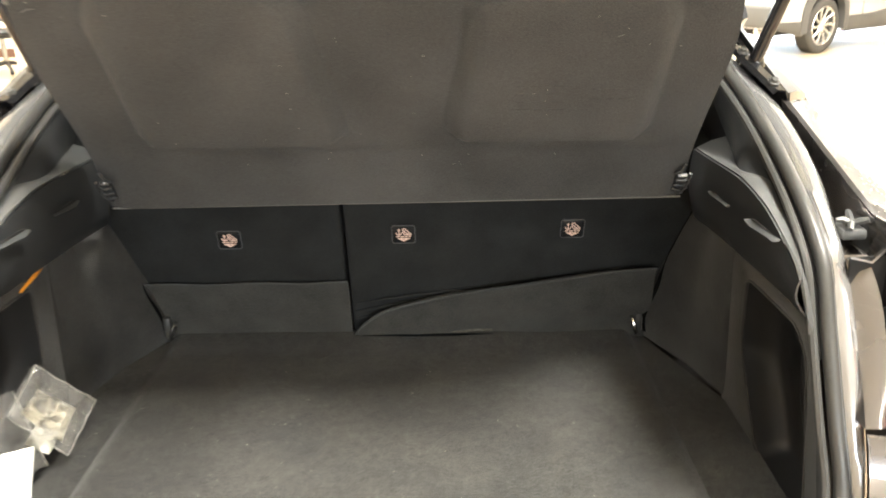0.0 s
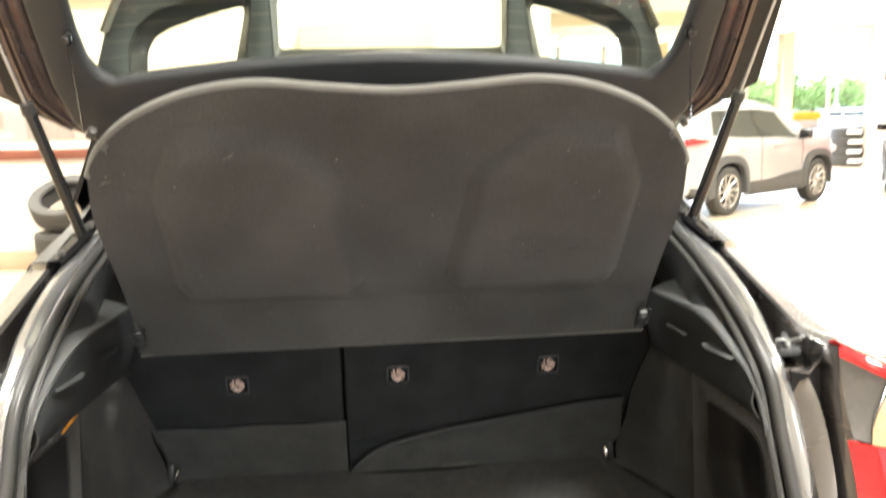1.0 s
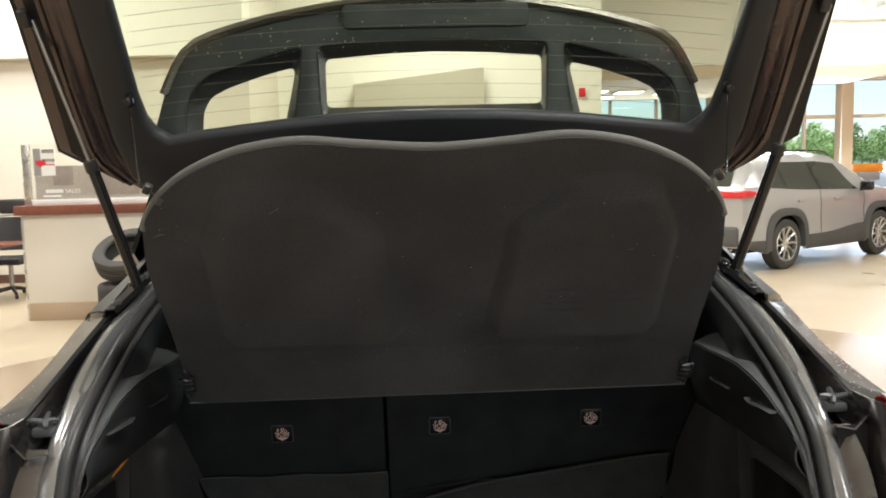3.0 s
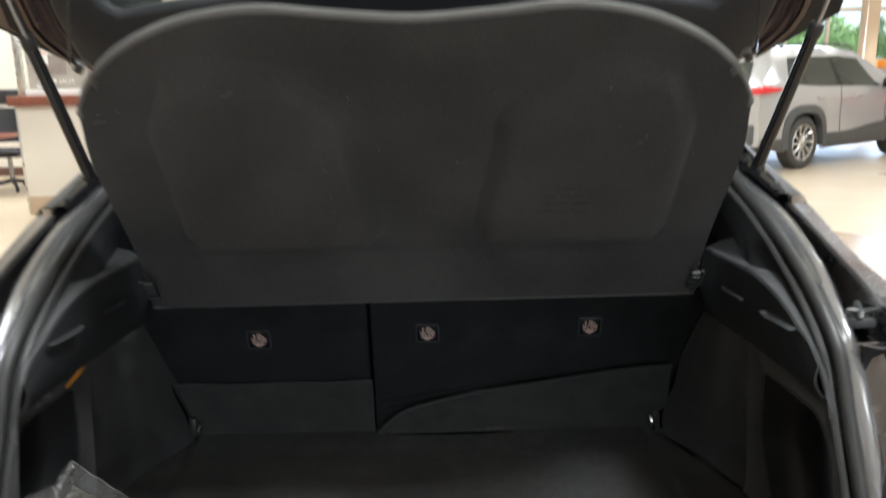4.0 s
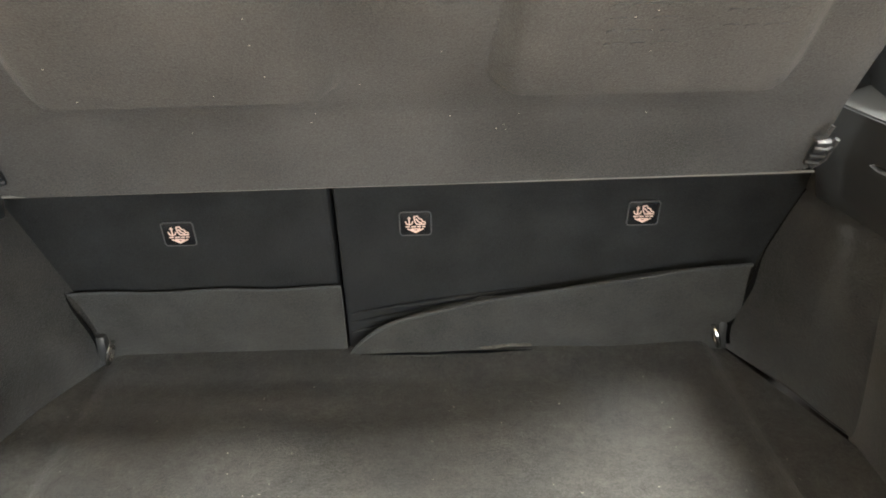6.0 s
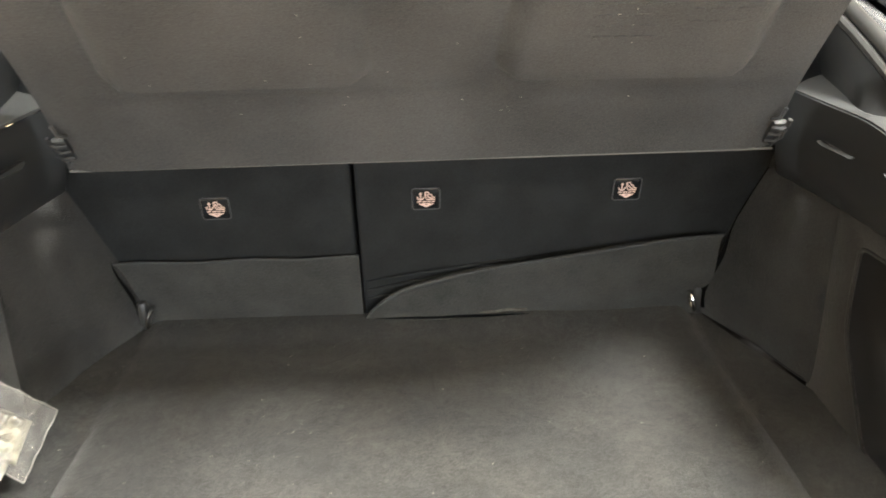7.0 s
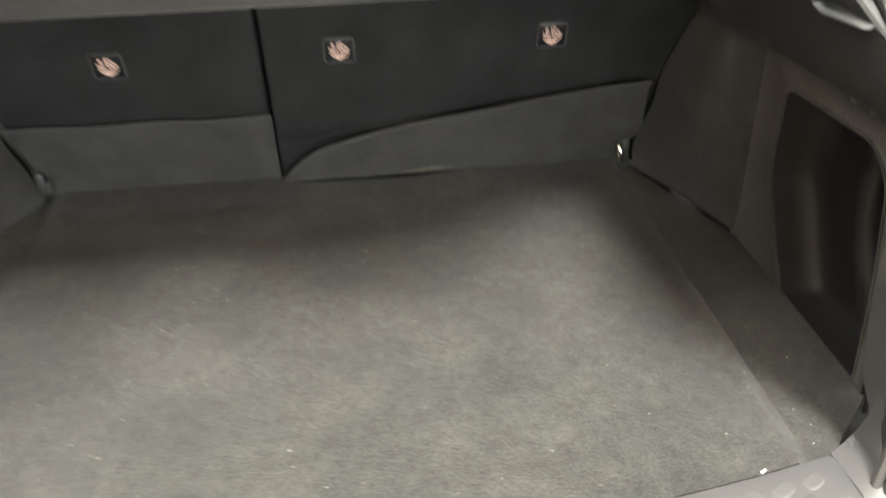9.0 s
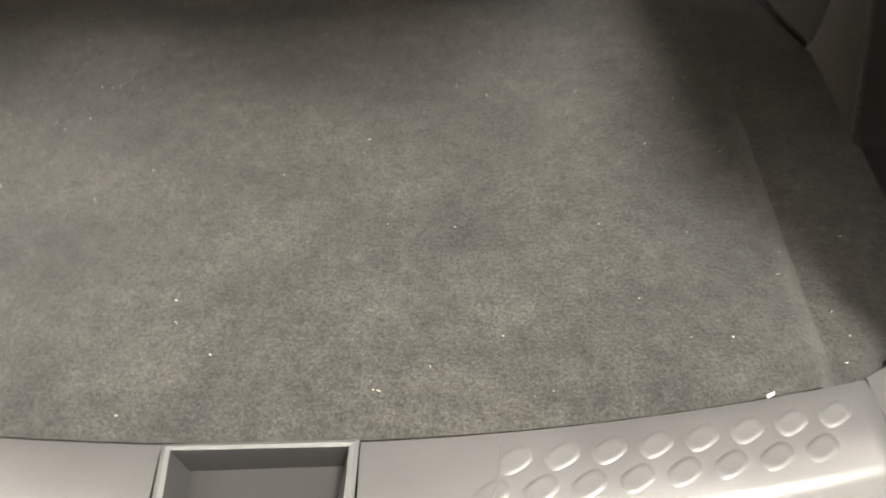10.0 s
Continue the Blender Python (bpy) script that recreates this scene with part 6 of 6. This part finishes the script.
part("poster", block(-4.195, 8.074, 1.765, 0.235, 0.005, 0.305), M["whitebar"], cnt, "white notice with a red shape")
part("poster_picture", block(-4.272, 8.070, 1.765, 0.08, 0.003, 0.30), M["grey"], cnt)
part("poster_bar", block(-4.15, 8.070, 1.735, 0.14, 0.003, 0.010), M["redprint"], cnt)
part("poster_bar", block(-4.15, 8.070, 1.785, 0.14, 0.003, 0.030), M["greyprint"], cnt)
part("poster_bar", block(-4.15, 8.070, 1.885, 0.13, 0.003, 0.040), M["greyprint"], cnt)
leaf = [(0.0, 0.06), (0.03, 0.02), (0.11, 0.05), (0.09, -0.02), (0.12, -0.03), (0.03, -0.09), (0, -0.12), (-0.03, -0.09), (-0.12, -0.03), (-0.09, -0.02), (-0.11, 0.05), (-0.03, 0.02)]
part("poster_shape", plate([(0.5 * a, 0.5 * b) for a, b in leaf], [], 0.003, Matrix(((1, 0, 0, -4.236), (0, 0, -1, 8.068), (0, 1, 0, 1.765), (0, 0, 0, 1)))), M["redprint"], cnt, smooth=False)


def words(text, size, m, material, parent, name):
    cu = bpy.data.curves.new(name, "FONT")
    cu.body, cu.size, cu.extrude = text, size, 0.001
    tmp = new(name, cu)
    me = bpy.data.meshes.new_from_object(tmp.evaluated_get(bpy.context.evaluated_depsgraph_get()))
    bpy.data.objects.remove(tmp)
    me.transform(m)
    me.materials.append(material)
    ob = new(name, me)
    ob.parent = parent
    return ob


face = Matrix(((1, 0, 0, -3.985), (0, 0, -1, 8.072), (0, 1, 0, 1.418), (0, 0, 0, 1)))
words("SALES", 0.064, face, M["whitebar"], cnt, "lettering")
part("name_bar", block(-4.105, 8.073, 1.441, 0.19, 0.004, 0.040), M["whitebar"], cnt)
part("web_bar", block(-4.13, 8.073, 1.388, 0.20, 0.004, 0.024), M["whitebar"], cnt)

# ---- office chair and table behind the counter ----
ch = thing("office_chair", "black office chair with a tall mesh back", "chair")
cx, cy = -6.0, 9.9
rows = []
for k in range(9):
    t = k / 8
    rows.append([V(cx + (j / 8 - 0.5) * (0.46 + 0.05 * math.sin(math.pi * t)), cy + 0.25 + 0.06 * t + 0.05 * (2 * j / 8 - 1) ** 2 * -1, 0.62 + 0.45 * t) for j in range(9)])
part("backrest", loft(rows, 0.04), M["chairblack"], ch)
part("headrest", block(cx, cy + 0.30, 1.215, 0.50, 0.06, 0.20, 0.04, 3), M["chairblack"], ch)
part("back_rail", tube([(cx - 0.24, cy + 0.29, 1.09), (cx, cy + 0.30, 1.10), (cx + 0.24, cy + 0.29, 1.09)], 0.012, 8), M["grey"], ch)
part("seat", block(cx, cy, 0.50, 0.50, 0.48, 0.10, 0.04, 3), M["chairblack"], ch)
part("column", tube([(cx, cy, 0.12), (cx, cy, 0.46)], 0.03, 12), M["rod"], ch)
for k in range(5):
    a = 2 * math.pi * k / 5 + 0.3
    leg = part("leg", tube([(cx, cy, 0.13), (cx + 0.31 * math.cos(a), cy + 0.31 * math.sin(a), 0.075)], [0.03, 0.018], 8), M["chairblack"], ch)
    part("caster", lathe([(0, -0.02), (0.03, -0.02), (0.033, 0), (0.03, 0.02), (0, 0.02)], 12, Matrix.Translation((cx + 0.31 * math.cos(a), cy + 0.31 * math.sin(a), 0.034)) @ pose(0, 0, 0, 90, 0, math.degrees(a))), M["chairblack"], leg)
for s in (-1, 1):
    part("armrest", tube(spline([(cx + s * 0.24, cy - 0.05, 0.48), (cx + s * 0.32, cy - 0.12, 0.60), (cx + s * 0.32, cy - 0.15, 0.70), (cx + s * 0.30, cy + 0.05, 0.735), (cx + s * 0.27, cy + 0.24, 0.74)], 14), 0.018, 8), M["chairblack"], ch)
tb = thing("office_table", "small table with a reddish wood top", "table")
part("tabletop", block(-5.87, 9.30, 0.765, 1.3, 0.55, 0.045, 0.008), M["wood"], tb)
part("leg", tube([(-5.6, 9.3, 0), (-5.6, 9.3, 0.745)], 0.05, 12), M["chairblack"], tb)
part("leg", tube([(-6.25, 9.3, 0), (-6.25, 9.3, 0.745)], 0.05, 12), M["chairblack"], tb)

ch.location.x += 0.40

# ---- sign stand, alarms ----
sg = thing("sign_stand", "orange topped grey sign box on a stand", "sign")
part("orange_top", block(9.35, 15.6, 1.40, 0.62, 0.10, 0.17, 0.01), M["orange"], sg)
part("grey_box", block(9.33, 15.6, 1.23, 0.48, 0.16, 0.17, 0.01), M["grey"], sg)
part("pole", tube([(9.33, 15.6, 0.02), (9.33, 15.6, 1.15)], 0.02, 10), M["grey"], sg)
part("foot", lathe([(0, 0.03), (0.18, 0.025), (0.2, 0.0), (0, 0)], 20, Matrix.Translation((9.33, 15.6, 0))), M["grey"], sg)
tagged(new("fire_alarm", finish("fire_alarm", block(2.98, 13.86, 2.93, 0.11, 0.07, 0.16, 0.012), M["redprint"])), "small red fire alarm on the pale wall", "fire alarm")
tagged(new("fire_alarm", finish("fire_alarm", block(14.45, 20.41, 2.42, 0.22, 0.08, 0.24, 0.012), M["redprint"])), "small red fire alarm on the tan column", "fire alarm")


# ---- outside: trees, lamp posts, parked cars ----
def tree(at, h, seed, dense=170):
    r = random.Random(seed)
    t = thing("tree", "broad green tree behind the car park", "tree", "trees outside")
    part("trunk", tube([(0, 0, 0), (0.1, 0, h * 0.3), (0, 0.1, h * 0.6)], [h * 0.03, h * 0.022, h * 0.01], 8), M["bark"], t)
    bm = bmesh.new()
    for k in range(dense):
        a, q = r.uniform(0, 6.28), r.random()
        z = h * (0.22 + 0.78 * q)
        rad = h * 0.36 * math.sin(math.pi * min(0.97, 0.15 + 0.8 * q)) * math.sqrt(r.random())
        c = V(rad * math.cos(a), rad * math.sin(a), z)
        for _ in range(7):
            p = c + V(r.gauss(0, 1), r.gauss(0, 1), r.gauss(0, 0.8)) * h * 0.045
            d1 = V(r.gauss(0, 1), r.gauss(0, 1), r.gauss(0, 1)).normalized() * h * r.uniform(0.018, 0.04)
            d2 = d1.orthogonal().normalized() * h * r.uniform(0.012, 0.03)
            bm.faces.new([bm.verts.new(x) for x in (p - d1, p + d2, p + d1, p - d2)])
    part("crown", bm, M["leaf"], t, smooth=False)
    t.location = at
    return t


kinds = [tree((0, 0, 0), 7.0, 1), tree((0, 0, 0), 6.0, 2), tree((0, 0, 0), 8.2, 3)]
r = random.Random(7)
spots = [(30 + 2.6 * k + r.uniform(-1.5, 1.5), 145 + r.uniform(-6, 26)) for k in range(42)]
spots += [(34 + 3.1 * k + r.uniform(-1.5, 1.5), 182 + r.uniform(-6, 16)) for k in range(38)]
for k, (x, y) in enumerate(spots):
    if k < 3:
        kinds[k].location = (x, y, 0)
    else:
        copy_thing(kinds[k % 3], Matrix.Translation((x, y, 0)) @ pose(0, 0, 0, 0, 0, r.uniform(0, 360)))
for x, y in ((25.5, 41), (33, 44), (17.5, 40)):
    lp = thing("street_lamp", "tall grey car park lamp post", "street lamp", "car park lamps")
    part("pole", tube([(0, 0, 0), (0, 0, 7.5)], 0.08, 8), M["grey"], lp)
    part("head", block(0.5, 0, 7.5, 1.0, 0.3, 0.12, 0.03), M["grey"], lp)
    lp.location = (x, y, -0.1)
suv(M["silver"], "silver car in the car park outside", pose(21.0, 34, -0.15, 0, 0, 150), "parked cars outside")
suv(M["cladding"], "dark car in the car park outside", pose(26.5, 35.5, -0.15, 0, 0, 95), "parked cars outside")
suv(M["white"], "white car in the car park outside", pose(31.5, 37, -0.15, 0, 0, 92), "parked cars outside")
